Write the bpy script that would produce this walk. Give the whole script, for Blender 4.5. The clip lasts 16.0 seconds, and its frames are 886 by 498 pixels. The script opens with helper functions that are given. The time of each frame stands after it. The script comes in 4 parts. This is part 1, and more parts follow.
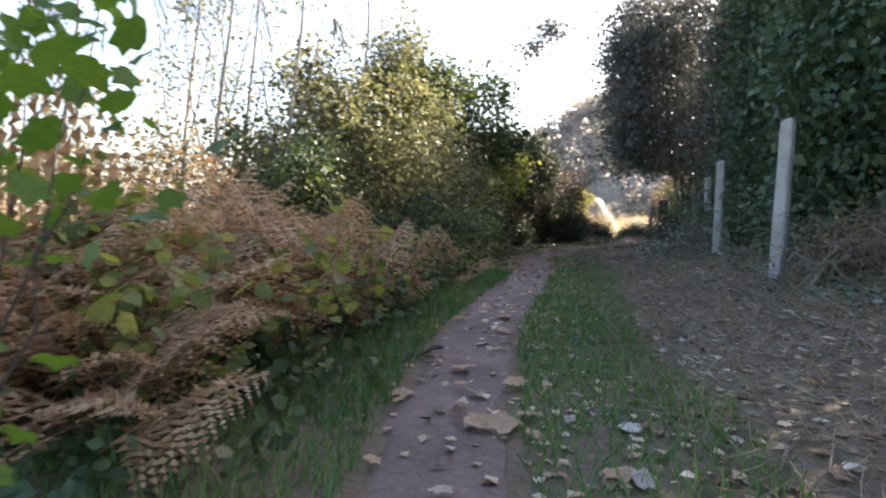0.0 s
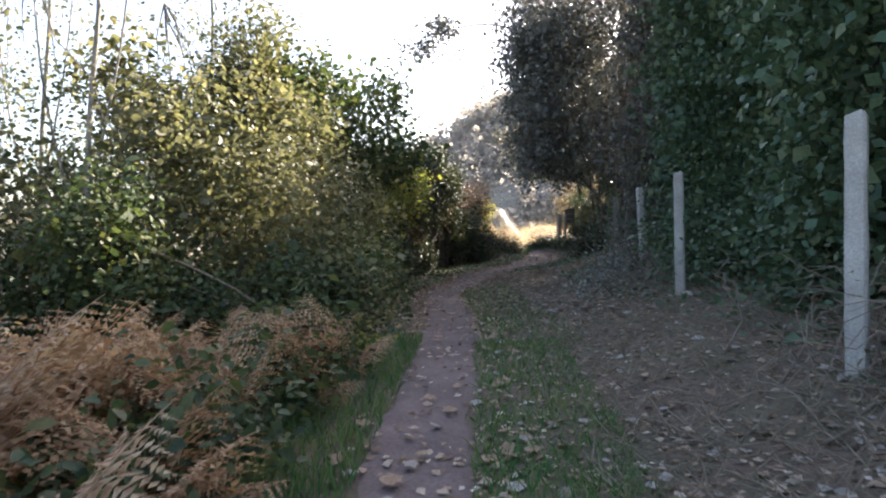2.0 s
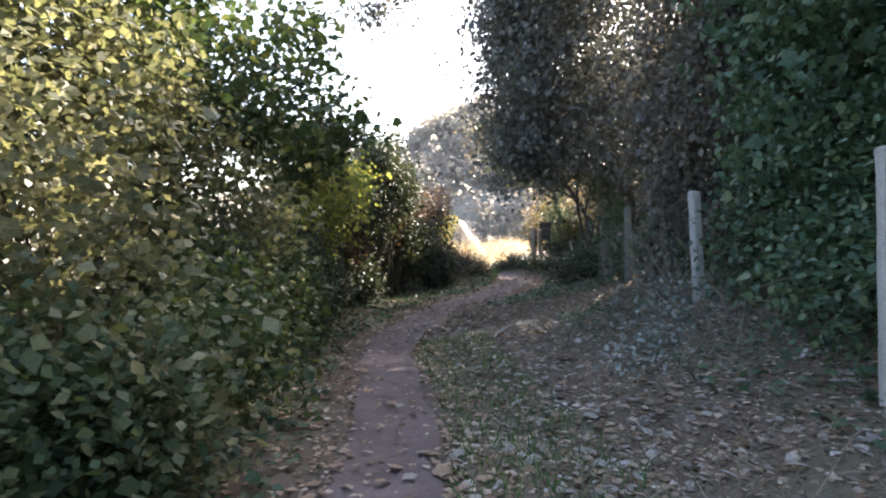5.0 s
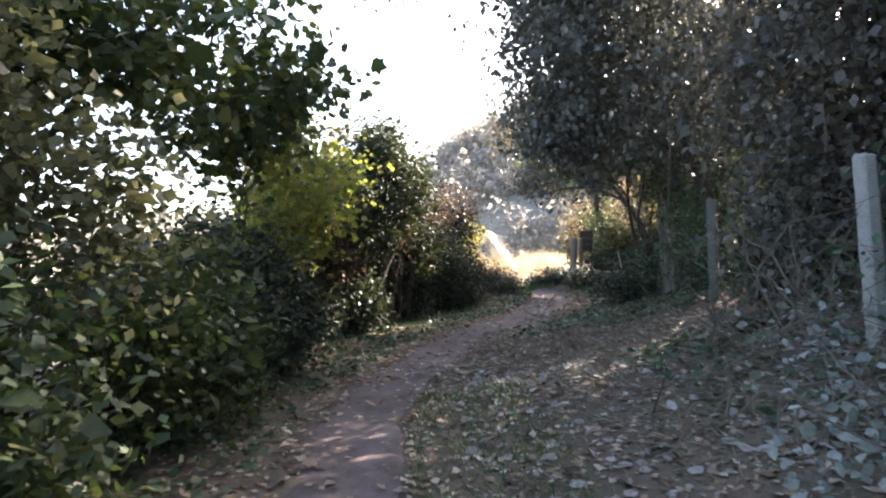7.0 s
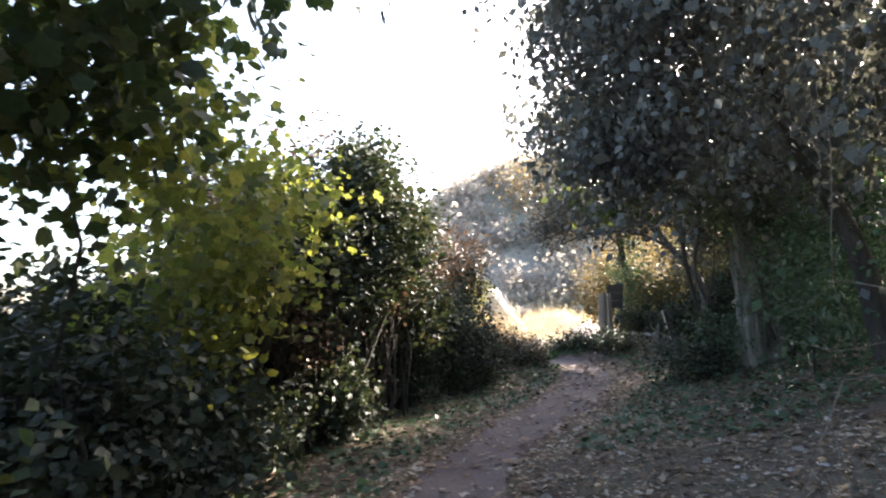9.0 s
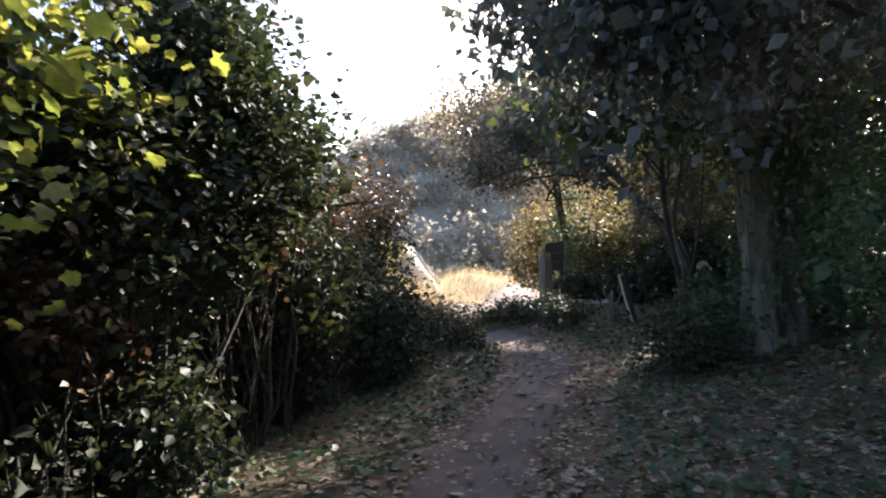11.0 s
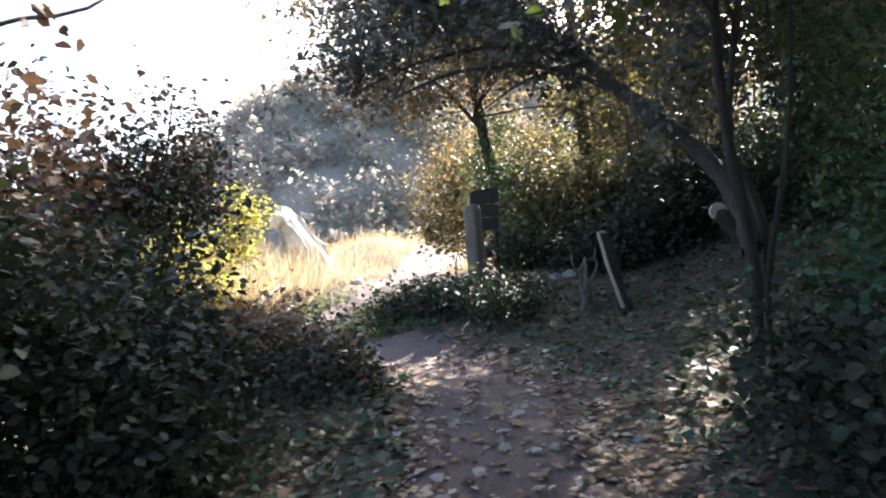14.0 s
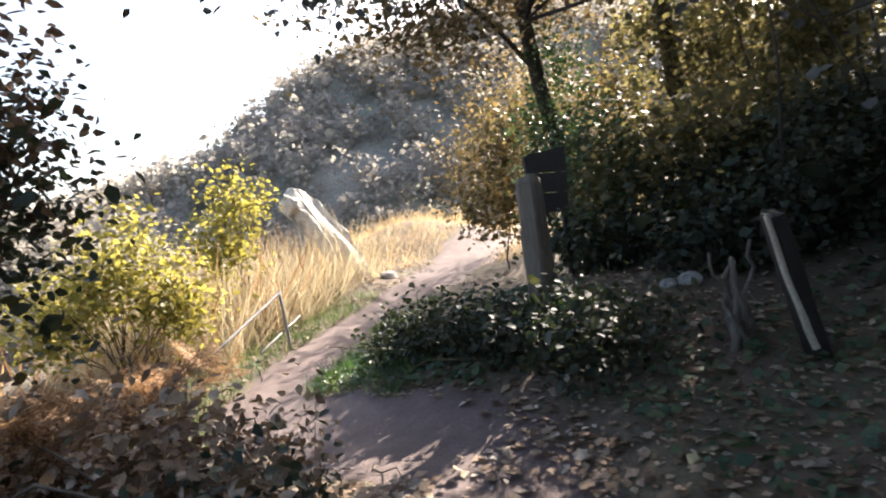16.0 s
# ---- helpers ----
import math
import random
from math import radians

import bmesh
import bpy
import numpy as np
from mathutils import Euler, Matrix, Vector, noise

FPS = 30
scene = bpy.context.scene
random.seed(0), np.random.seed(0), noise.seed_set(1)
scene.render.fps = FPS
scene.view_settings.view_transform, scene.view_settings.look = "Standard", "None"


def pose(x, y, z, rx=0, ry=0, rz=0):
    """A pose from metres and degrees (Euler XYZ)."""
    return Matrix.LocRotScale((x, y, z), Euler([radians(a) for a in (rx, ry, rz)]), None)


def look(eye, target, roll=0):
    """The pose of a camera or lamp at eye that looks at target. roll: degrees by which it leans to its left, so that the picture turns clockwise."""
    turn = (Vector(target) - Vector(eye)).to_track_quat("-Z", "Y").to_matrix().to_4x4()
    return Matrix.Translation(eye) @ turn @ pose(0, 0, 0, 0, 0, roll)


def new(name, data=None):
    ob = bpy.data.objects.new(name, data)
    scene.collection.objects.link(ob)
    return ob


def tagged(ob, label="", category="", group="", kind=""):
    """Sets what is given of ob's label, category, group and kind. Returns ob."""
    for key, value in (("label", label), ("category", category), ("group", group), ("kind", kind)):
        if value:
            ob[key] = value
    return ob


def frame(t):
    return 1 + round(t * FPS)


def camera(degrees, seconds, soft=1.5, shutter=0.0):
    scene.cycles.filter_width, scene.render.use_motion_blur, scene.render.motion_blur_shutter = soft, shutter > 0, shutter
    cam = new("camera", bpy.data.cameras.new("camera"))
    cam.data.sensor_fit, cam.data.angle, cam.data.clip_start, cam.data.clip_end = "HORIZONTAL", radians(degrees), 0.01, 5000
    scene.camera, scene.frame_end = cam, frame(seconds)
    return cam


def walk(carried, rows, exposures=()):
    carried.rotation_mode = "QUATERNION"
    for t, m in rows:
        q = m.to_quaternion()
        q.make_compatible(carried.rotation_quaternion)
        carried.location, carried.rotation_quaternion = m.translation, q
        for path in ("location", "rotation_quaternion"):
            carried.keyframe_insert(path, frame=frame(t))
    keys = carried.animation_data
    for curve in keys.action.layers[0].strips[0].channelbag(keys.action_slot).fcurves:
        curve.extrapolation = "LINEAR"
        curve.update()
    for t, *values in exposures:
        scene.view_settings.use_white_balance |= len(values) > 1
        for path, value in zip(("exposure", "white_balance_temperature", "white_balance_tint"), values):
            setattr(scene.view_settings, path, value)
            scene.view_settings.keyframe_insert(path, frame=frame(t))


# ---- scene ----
cam = camera(68.6, 16.0, soft=2.0, shutter=0.2)
METRES, EYE, TILT, LEAN, TURN = 24.0, 1.4, -2.0, -2.0, 0.0
ROWS = [
    (0.0, 0.0, 0.0, 0.0, 0.0, 0.0, -0.0),
    (0.5, -0.0005, 0.0289, 0.0037, -7.62, -0.78, 2.51),
    (1.0, 0.0023, 0.0565, 0.0113, -7.08, 1.02, 5.84),
    (1.5, 0.0052, 0.0849, 0.0146, -9.8, -3.66, 5.17),
    (2.0, 0.0093, 0.1136, 0.0224, -8.88, 0.59, 3.77),
    (2.5, 0.0115, 0.1384, 0.0251, -9.91, 1.14, 2.95),
    (3.0, 0.0181, 0.1714, 0.0282, -12.53, -1.69, 2.67),
    (3.5, 0.0223, 0.2024, 0.0323, -14.0, -0.74, 3.78),
    (4.0, 0.0274, 0.2357, 0.0349, -12.79, 1.49, 2.7),
    (6.5, 0.0704, 0.3749, 0.0307, -12.63, 1.27, 3.45),
    (7.0, 0.0784, 0.4089, 0.0333, -10.02, 3.03, 3.43),
    (7.5, 0.0848, 0.4419, 0.036, -9.93, 5.28, 6.33),
    (8.0, 0.0887, 0.4776, 0.0387, -9.46, 2.77, 2.19),
    (8.5, 0.0905, 0.5122, 0.0432, -9.65, 0.92, 1.6),
    (9.0, 0.0928, 0.5412, 0.046, -10.74, 7.85, 4.5),
    (9.5, 0.0955, 0.5742, 0.0507, -15.05, 7.44, 7.52),
    (10.0, 0.1003, 0.6051, 0.0521, -17.89, 6.07, 5.46),
    (12.5, 0.1561, 0.7544, 0.0568, -23.61, -0.22, 7.26),
    (13.0, 0.1699, 0.7831, 0.0575, -26.71, -1.71, 7.77),
    (13.5, 0.1859, 0.812, 0.0607, -26.42, -0.95, 7.91),
    (14.0, 0.1996, 0.8395, 0.0623, -26.79, -0.91, 8.49),
    (14.5, 0.2146, 0.8671, 0.0642, -23.62, -0.1, 6.27),
    (15.0, 0.2288, 0.8946, 0.0665, -25.98, -0.56, 8.12),
    (15.5, 0.2444, 0.9212, 0.0681, -26.04, -2.94, 10.14),
    (16.0, 0.2583, 0.9464, 0.0686, -22.24, -2.57, 11.29),
]
walk(cam, [(t, pose(0, 0, EYE, TILT, LEAN, TURN) @ pose(METRES * x, METRES * y, METRES * z, 90 + pitch, roll, yaw)) for t, x, y, z, yaw, pitch, roll in ROWS],
     exposures=[(0.0, 2.5, 6700, 15), (3.0, 2.6, 6700, 15), (4.0, 2.8, 6700, 15), (6.5, 3.1, 6650, 14), (7.0, 3.08, 6650, 14), (8.0, 2.95, 6650, 14), (9.0, 2.98, 6650, 14), (10.0, 2.25, 6600, 14), (12.5, 2.4, 6150, 13), (13.5, 2.75, 6150, 13), (15.0, 2.22, 6450, 12), (16.0, 2.12, 6650, 14)])

# ---------- world, sun ----------
SUN_AZ, SUN_EL = 55.0, 32.0
world = bpy.data.worlds.new("sky_world")
scene.world = world
world.use_nodes = True
wn = world.node_tree.nodes
sky = wn.new("ShaderNodeTexSky")
sky.sky_type, sky.sun_disc = "NISHITA", False
sky.sun_elevation, sky.sun_rotation = radians(SUN_EL), radians(SUN_AZ)
sky.air_density, sky.dust_density, sky.ozone_density = 1.0, 3.2, 1.0
wn["Background"].inputs["Strength"].default_value = 0.1
world.node_tree.links.new(sky.outputs[0], wn["Background"].inputs["Color"])
sun_data = bpy.data.lights.new("sun", "SUN")
sun_data.energy, sun_data.angle, sun_data.color = 5.0, radians(0.6), (1.0, 0.92, 0.8)
sun = new("sun", sun_data)
sun_way = Vector((math.sin(radians(SUN_AZ)) * math.cos(radians(SUN_EL)), math.cos(radians(SUN_AZ)) * math.cos(radians(SUN_EL)), math.sin(radians(SUN_EL))))
sun.matrix_world = look(sun_way * 60, (0, 0, 0))

rng = np.random.default_rng(7)


# ---------- materials ----------
def shader(name):
    m = bpy.data.materials.new(name)
    m.use_nodes = True
    nt = m.node_tree
    return m, nt, nt.nodes["Principled BSDF"]


def link(nt, a, b):
    nt.links.new(a, b)


def ramp(nt, fac, stops):
    r = nt.nodes.new("ShaderNodeValToRGB")
    e = r.color_ramp.elements
    while len(e) < len(stops):
        e.new(0.5)
    for k, (p, c) in enumerate(stops):
        e[k].position, e[k].color = p, (*c, 1)
    link(nt, fac, r.inputs[0])
    return r.outputs[0]


def noise_tex(nt, scale, detail=5, rough=0.6, coord="Object", stretch=None):
    tc = nt.nodes.new("ShaderNodeTexCoord")
    n = nt.nodes.new("ShaderNodeTexNoise")
    n.inputs["Scale"].default_value, n.inputs["Detail"].default_value, n.inputs["Roughness"].default_value = scale, detail, rough
    if stretch:
        mp = nt.nodes.new("ShaderNodeMapping")
        mp.inputs["Scale"].default_value = stretch
        link(nt, tc.outputs[coord], mp.inputs[0])
        link(nt, mp.outputs[0], n.inputs[0])
    else:
        link(nt, tc.outputs[coord], n.inputs[0])
    return n.outputs[0]


def mix_col(nt, fac, a, b, mode="MIX"):
    n = nt.nodes.new("ShaderNodeMix")
    n.data_type, n.blend_type = "RGBA", mode
    if isinstance(fac, float):
        n.inputs[0].default_value = fac
    else:
        link(nt, fac, n.inputs[0])
    link(nt, a, n.inputs[6])
    link(nt, b, n.inputs[7])
    return n.outputs[2]


def bump(nt, height, bsdf, strength=0.5, distance=0.02):
    b = nt.nodes.new("ShaderNodeBump")
    b.inputs["Strength"].default_value, b.inputs["Distance"].default_value = strength, distance
    link(nt, height, b.inputs["Height"])
    link(nt, b.outputs[0], bsdf.inputs["Normal"])


def leaf_mat(name, cols, rough=0.45, through_light=0.35, patch=1.3, glow=(1.2, 1.2, 0.62)):
    """Leaves: a colour for each leaf, drifting in patches over the plant, thin enough to glow against the sun."""
    m, nt, b = shader(name)
    g = nt.nodes.new("ShaderNodeNewGeometry")
    n = noise_tex(nt, patch, 2, 0.5)
    add = nt.nodes.new("ShaderNodeMath")
    add.operation = "MULTIPLY_ADD"
    link(nt, n, add.inputs[0])
    add.inputs[1].default_value = 0.9
    sub = nt.nodes.new("ShaderNodeMath")
    sub.operation = "MULTIPLY_ADD"
    link(nt, g.outputs["Random Per Island"], sub.inputs[0])
    sub.inputs[1].default_value, sub.inputs[2].default_value = 0.7, -0.28
    link(nt, sub.outputs[0], add.inputs[2])
    col = ramp(nt, add.outputs[0], [(k / max(1, len(cols) - 1), c) for k, c in enumerate(cols)])
    fine = ramp(nt, noise_tex(nt, 45, 3), [(0.3, (0.72, 0.72, 0.72)), (0.7, (1.15, 1.15, 1.15))])
    col = mix_col(nt, 1.0, col, fine, "MULTIPLY")
    link(nt, col, b.inputs["Base Color"])
    b.inputs["Roughness"].default_value, b.inputs["Specular IOR Level"].default_value = rough, 0.3
    t = nt.nodes.new("ShaderNodeBsdfTranslucent")
    link(nt, mix_col(nt, 1.0, col, ramp(nt, g.outputs["Random Per Island"], [(0, glow), (1, tuple(0.9 * q for q in glow))]), "MULTIPLY"), t.inputs[0])
    ms = nt.nodes.new("ShaderNodeMixShader")
    ms.inputs[0].default_value = through_light
    link(nt, b.outputs[0], ms.inputs[1])
    link(nt, t.outputs[0], ms.inputs[2])
    link(nt, ms.outputs[0], nt.nodes["Material Output"].inputs[0])
    return m


def rough_mat(name, cols, scale, rough=0.9, fine=30, bump_s=0.6, bump_d=0.02, stretch=None):
    m, nt, b = shader(name)
    big = ramp(nt, noise_tex(nt, scale, 6, 0.65, stretch=stretch), [(0.25 + 0.5 * k / max(1, len(cols) - 1), c) for k, c in enumerate(cols)])
    f = noise_tex(nt, fine, 6, 0.7, stretch=stretch)
    col = mix_col(nt, 1.0, big, ramp(nt, f, [(0.25, (0.6, 0.6, 0.6)), (0.75, (1.3, 1.3, 1.3))]), "MULTIPLY")
    link(nt, col, b.inputs["Base Color"])
    b.inputs["Roughness"].default_value = rough
    bump(nt, f, b, bump_s, bump_d)
    return m


M_GROUND = rough_mat("ground_soil", [(0.085, 0.06, 0.044), (0.15, 0.108, 0.08), (0.125, 0.11, 0.07), (0.22, 0.16, 0.12)], 1.6, 0.95, 22, 0.9, 0.03)
M_PATH = rough_mat("path_earth", [(0.1, 0.072, 0.066), (0.155, 0.115, 0.105), (0.22, 0.168, 0.152)], 2.2, 0.92, 40, 0.8, 0.015)
M_IVY = leaf_mat("ivy_leaf", [(0.03, 0.06, 0.038), (0.055, 0.105, 0.06), (0.09, 0.145, 0.08), (0.15, 0.18, 0.09)], 0.5, 0.25, glow=(1, 1.1, 0.7))
M_DARK = leaf_mat("dark_evergreen_leaf", [(0.055, 0.06, 0.062), (0.09, 0.098, 0.092), (0.14, 0.145, 0.125), (0.19, 0.185, 0.16)], 0.4, 0.28, glow=(1.05, 1.0, 0.85))
M_HAZEL = leaf_mat("yellowing_leaf", [(0.055, 0.066, 0.038), (0.115, 0.125, 0.068), (0.2, 0.2, 0.11), (0.34, 0.315, 0.185)], 0.5, 0.45, glow=(1.12, 1.1, 0.8))
M_GREEN = leaf_mat("green_leaf", [(0.026, 0.045, 0.026), (0.05, 0.08, 0.04), (0.085, 0.115, 0.052), (0.15, 0.15, 0.065)], 0.55, 0.34)
M_BRAMBLE = leaf_mat("bramble_leaf", [(0.024, 0.033, 0.025), (0.036, 0.05, 0.035), (0.055, 0.072, 0.046), (0.105, 0.1, 0.06)], 0.58, 0.2)
M_LIME = leaf_mat("pale_green_leaf", [(0.07, 0.09, 0.035), (0.14, 0.17, 0.06), (0.24, 0.25, 0.085), (0.38, 0.34, 0.12)], 0.5, 0.58)
M_OLIVE = leaf_mat("olive_leaf", [(0.06, 0.068, 0.04), (0.12, 0.12, 0.068), (0.2, 0.185, 0.1), (0.34, 0.285, 0.16)], 0.5, 0.48, glow=(1.15, 1.1, 0.75))
M_AUTUMN = leaf_mat("olive_brown_leaf", [(0.05, 0.05, 0.03), (0.11, 0.1, 0.055), (0.2, 0.16, 0.085), (0.3, 0.22, 0.12)], 0.5, 0.45, glow=(1.2, 1.1, 0.7))
M_YELLOW = leaf_mat("bright_yellow_leaf", [(0.13, 0.13, 0.05), (0.29, 0.26, 0.1), (0.46, 0.4, 0.17)], 0.5, 0.6)
M_RUST = leaf_mat("rusty_leaf", [(0.075, 0.07, 0.048), (0.15, 0.125, 0.08), (0.25, 0.185, 0.115), (0.34, 0.28, 0.17)], 0.6, 0.45, glow=(1.15, 1.1, 0.8))
M_BRACKEN = leaf_mat("dead_bracken", [(0.12, 0.068, 0.04), (0.28, 0.165, 0.092), (0.46, 0.31, 0.185), (0.6, 0.46, 0.3)], 0.8, 0.38, 0.8, (1.1, 1.0, 0.8))
M_GRASS = leaf_mat("green_grass", [(0.03, 0.09, 0.03), (0.06, 0.16, 0.05), (0.12, 0.21, 0.07), (0.25, 0.25, 0.11)], 0.55, 0.3, 1.0)
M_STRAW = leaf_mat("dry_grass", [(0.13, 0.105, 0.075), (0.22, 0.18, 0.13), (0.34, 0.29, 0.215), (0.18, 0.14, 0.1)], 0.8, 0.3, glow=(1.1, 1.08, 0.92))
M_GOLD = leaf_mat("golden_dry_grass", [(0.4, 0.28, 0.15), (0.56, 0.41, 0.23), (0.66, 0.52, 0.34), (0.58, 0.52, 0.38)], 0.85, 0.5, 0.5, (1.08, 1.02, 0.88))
M_LITTER = leaf_mat("fallen_leaf", [(0.09, 0.058, 0.04), (0.19, 0.125, 0.08), (0.32, 0.225, 0.15), (0.48, 0.385, 0.285), (0.6, 0.54, 0.46)], 0.9, 0.12, 3.0, (1.1, 1.05, 0.9))
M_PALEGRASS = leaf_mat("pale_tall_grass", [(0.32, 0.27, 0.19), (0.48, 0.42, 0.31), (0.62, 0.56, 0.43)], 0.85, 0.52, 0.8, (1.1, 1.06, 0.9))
M_PALELEAF = leaf_mat("pale_fallen_leaf", [(0.2, 0.175, 0.14), (0.33, 0.3, 0.26), (0.5, 0.48, 0.44)], 0.9, 0.1, 3.0, (1.05, 1.05, 1.0))
M_WITHERED = leaf_mat("withered_grey_green_leaf", [(0.1, 0.12, 0.1), (0.2, 0.23, 0.2), (0.34, 0.37, 0.33), (0.46, 0.48, 0.44)], 0.5, 0.2, 3.0, (1.05, 1.05, 0.95))
M_CREEPER = leaf_mat("dry_creeper_leaf", [(0.055, 0.055, 0.052), (0.11, 0.107, 0.098), (0.19, 0.18, 0.155), (0.29, 0.265, 0.225)], 0.5, 0.4, glow=(1.1, 1.05, 0.85))
M_DEADLEAF = leaf_mat("dead_red_brown_leaf", [(0.05, 0.032, 0.024), (0.1, 0.062, 0.042), (0.17, 0.11, 0.07), (0.25, 0.185, 0.125)], 0.5, 0.18, glow=(1.05, 0.95, 0.75))
M_BARK = rough_mat("dark_bark", [(0.03, 0.025, 0.02), (0.06, 0.05, 0.04), (0.1, 0.085, 0.065)], 6, 0.9, 60, 1.0, 0.02, (1, 1, 0.25))
M_TWIG = rough_mat("dead_twig", [(0.1, 0.08, 0.06), (0.18, 0.145, 0.11), (0.28, 0.235, 0.18)], 5, 0.85, 50, 0.5, 0.004)
M_PALEBARK = rough_mat("pale_bark", [(0.12, 0.105, 0.085), (0.26, 0.24, 0.2), (0.45, 0.42, 0.36)], 7, 0.9, 34, 1.0, 0.03, (1, 1, 0.14))
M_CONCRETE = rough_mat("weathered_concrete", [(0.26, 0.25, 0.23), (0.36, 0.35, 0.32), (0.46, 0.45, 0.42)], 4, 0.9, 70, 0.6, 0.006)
# concrete darkened by colour for a post standing in shade
M_SHADED_CONCRETE = rough_mat("shaded_concrete", [(0.09, 0.09, 0.075), (0.14, 0.14, 0.115), (0.2, 0.2, 0.175)], 4, 0.95, 60, 0.7, 0.006)
M_OLDWOOD = rough_mat("weathered_wood", [(0.1, 0.085, 0.068), (0.18, 0.155, 0.125), (0.27, 0.24, 0.2)], 7, 0.85, 50, 0.9, 0.008, (1, 1, 0.1))
M_DARKWOOD = rough_mat("dark_stained_wood", [(0.02, 0.016, 0.013), (0.04, 0.032, 0.026)], 7, 0.7, 50, 0.6, 0.006, (1, 0.15, 1))
M_STONE = rough_mat("pale_stone", [(0.4, 0.36, 0.3), (0.6, 0.57, 0.5), (0.74, 0.72, 0.66)], 2.2, 0.85, 26, 0.9, 0.03)
M_SAWN = rough_mat("fresh_sawn_wood", [(0.5, 0.43, 0.32), (0.64, 0.57, 0.45)], 6, 0.8, 60, 0.3, 0.004)
M_METAL = rough_mat("grey_painted_metal", [(0.2, 0.2, 0.2), (0.32, 0.31, 0.3)], 8, 0.55, 60, 0.3, 0.003)
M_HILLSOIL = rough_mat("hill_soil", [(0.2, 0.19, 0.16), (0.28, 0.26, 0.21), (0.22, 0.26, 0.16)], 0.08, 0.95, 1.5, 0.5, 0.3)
M_SAPLING = leaf_mat("sycamore_leaf", [(0.06, 0.12, 0.025), (0.1, 0.18, 0.035), (0.2, 0.27, 0.05)], 0.45, 0.55)
# wood colours paled to stand in for the haze over the distance
M_HAZED_HILL = leaf_mat("hazed_hillside_wood", [(0.34, 0.315, 0.29), (0.4, 0.365, 0.33), (0.46, 0.415, 0.36), (0.4, 0.4, 0.32)], 0.95, 0.5, 0.12, (1.0, 1.0, 0.95))


# ---------- the line of the path and the lie of the land ----------
LINE = [(-0.35, -6, 0.1), (-0.1, -1, 0.3), (0.0, 2, 0.55), (0.25, 4.5, 0.62), (0.65, 6.5, 0.67), (1.3, 9.6, 0.7), (1.8, 12.5, 0.66),
        (2.2, 15.6, 0.68), (3.0, 17.7, 0.74), (3.95, 19.6, 0.84), (5.4, 21.6, 0.9), (6.7, 23.5, 1.02), (7.3, 25.2, 1.02), (7.35, 26.4, 0.97),
        (6.95, 27.7, 0.86), (6.65, 29.2, 0.78), (7.85, 31.4, 0.88), (9.3, 33.1, 1.0), (11.5, 35.6, 1.1), (13.8, 38.2, 1.05), (17, 42, 1.1), (21, 47, 1.1)]


def spline(points, steps):
    p = np.array(points, float)
    p = np.vstack([2 * p[0] - p[1], p, 2 * p[-1] - p[-2]])
    out = []
    for k in range(1, len(p) - 2):
        for u in np.arange(steps) / steps:
            a, b, c, d = p[k - 1:k + 3]
            out.append(0.5 * (2 * b + (c - a) * u + (2 * a - 5 * b + 4 * c - d) * u * u + (3 * b - a - 3 * c + d) * u ** 3))
    return np.array(out + [p[-2]])


CL = spline(LINE, 12)
TG = np.gradient(CL[:, :2], axis=0)
TG /= np.linalg.norm(TG, axis=1)[:, None]


def offset(x, y):
    """Signed distance to the right of the path's centre line, and the path's height beside each place."""
    x, y = np.atleast_1d(np.asarray(x, float)), np.atleast_1d(np.asarray(y, float))
    d, z = np.empty_like(x), np.empty_like(x)
    for s in range(0, len(x), 4000):
        q = np.stack([x[s:s + 4000], y[s:s + 4000]], 1)
        dd = ((q[:, None] - CL[None, :, :2]) ** 2).sum(2)
        k = dd.argmin(1)
        r = q - CL[k, :2]
        side = TG[k, 1] * r[:, 0] - TG[k, 0] * r[:, 1]
        d[s:s + 4000] = np.where(side < 0, -1, 1) * np.sqrt(dd[np.arange(len(k)), k])
        z[s:s + 4000] = CL[k, 2]
    return d, z


def wav(x, y, f, ph=0.0):
    return np.sin(x * f + 1.3 * np.sin(y * f * 0.7 + ph)) * np.cos(y * f * 1.1 + ph + np.sin(x * f * 0.6))


def hump(x, y, cx, cy, r):
    return np.exp(-((x - cx) ** 2 + (y - cy) ** 2) / (2 * r * r))


def land(x, y):
    """Height of the ground."""
    x, y = np.atleast_1d(np.asarray(x, float)), np.atleast_1d(np.asarray(y, float))
    d, z = offset(x, y)
    right = np.clip(d - 0.7, 0, 5)
    left = np.clip(-d - 0.6, 0, None)
    h = z + 0.08 * right + 0.05 * right ** 2 + 0.06 * np.clip(d - 5.7, 0, 60)
    h -= 0.02 * left + 0.3 * np.clip(left - 5, 0, 40) + 0.02 * np.clip(left - 45, 0, 400)
    h += 0.62 * hump(x, y, 8.9, 27.3, 0.95) + 0.22 * hump(x, y, 7.75, 28.6, 0.6) + 0.25 * hump(x, y, 8.9, 35.2, 0.8) + 1.2 * hump(x, y, 12.2, 40.2, 2.0) + 0.45 * hump(x, y, 5.6, 25.6, 0.75)
    rough = np.clip((np.abs(d) - 0.35) / 0.5, 0, 1)
    h += rough * (0.035 * wav(x, y, 1.9) + 0.018 * wav(x, y, 5.3, 1.0) + 0.02 * wav(x, y, 0.9, 2.0))
    return h


def half_width(y):
    return np.interp(y, [-6, 2, 5, 9, 16, 20, 24, 27, 30, 36, 46], [0.25, 0.22, 0.27, 0.32, 0.36, 0.42, 0.58, 0.56, 0.5, 0.75, 0.8])


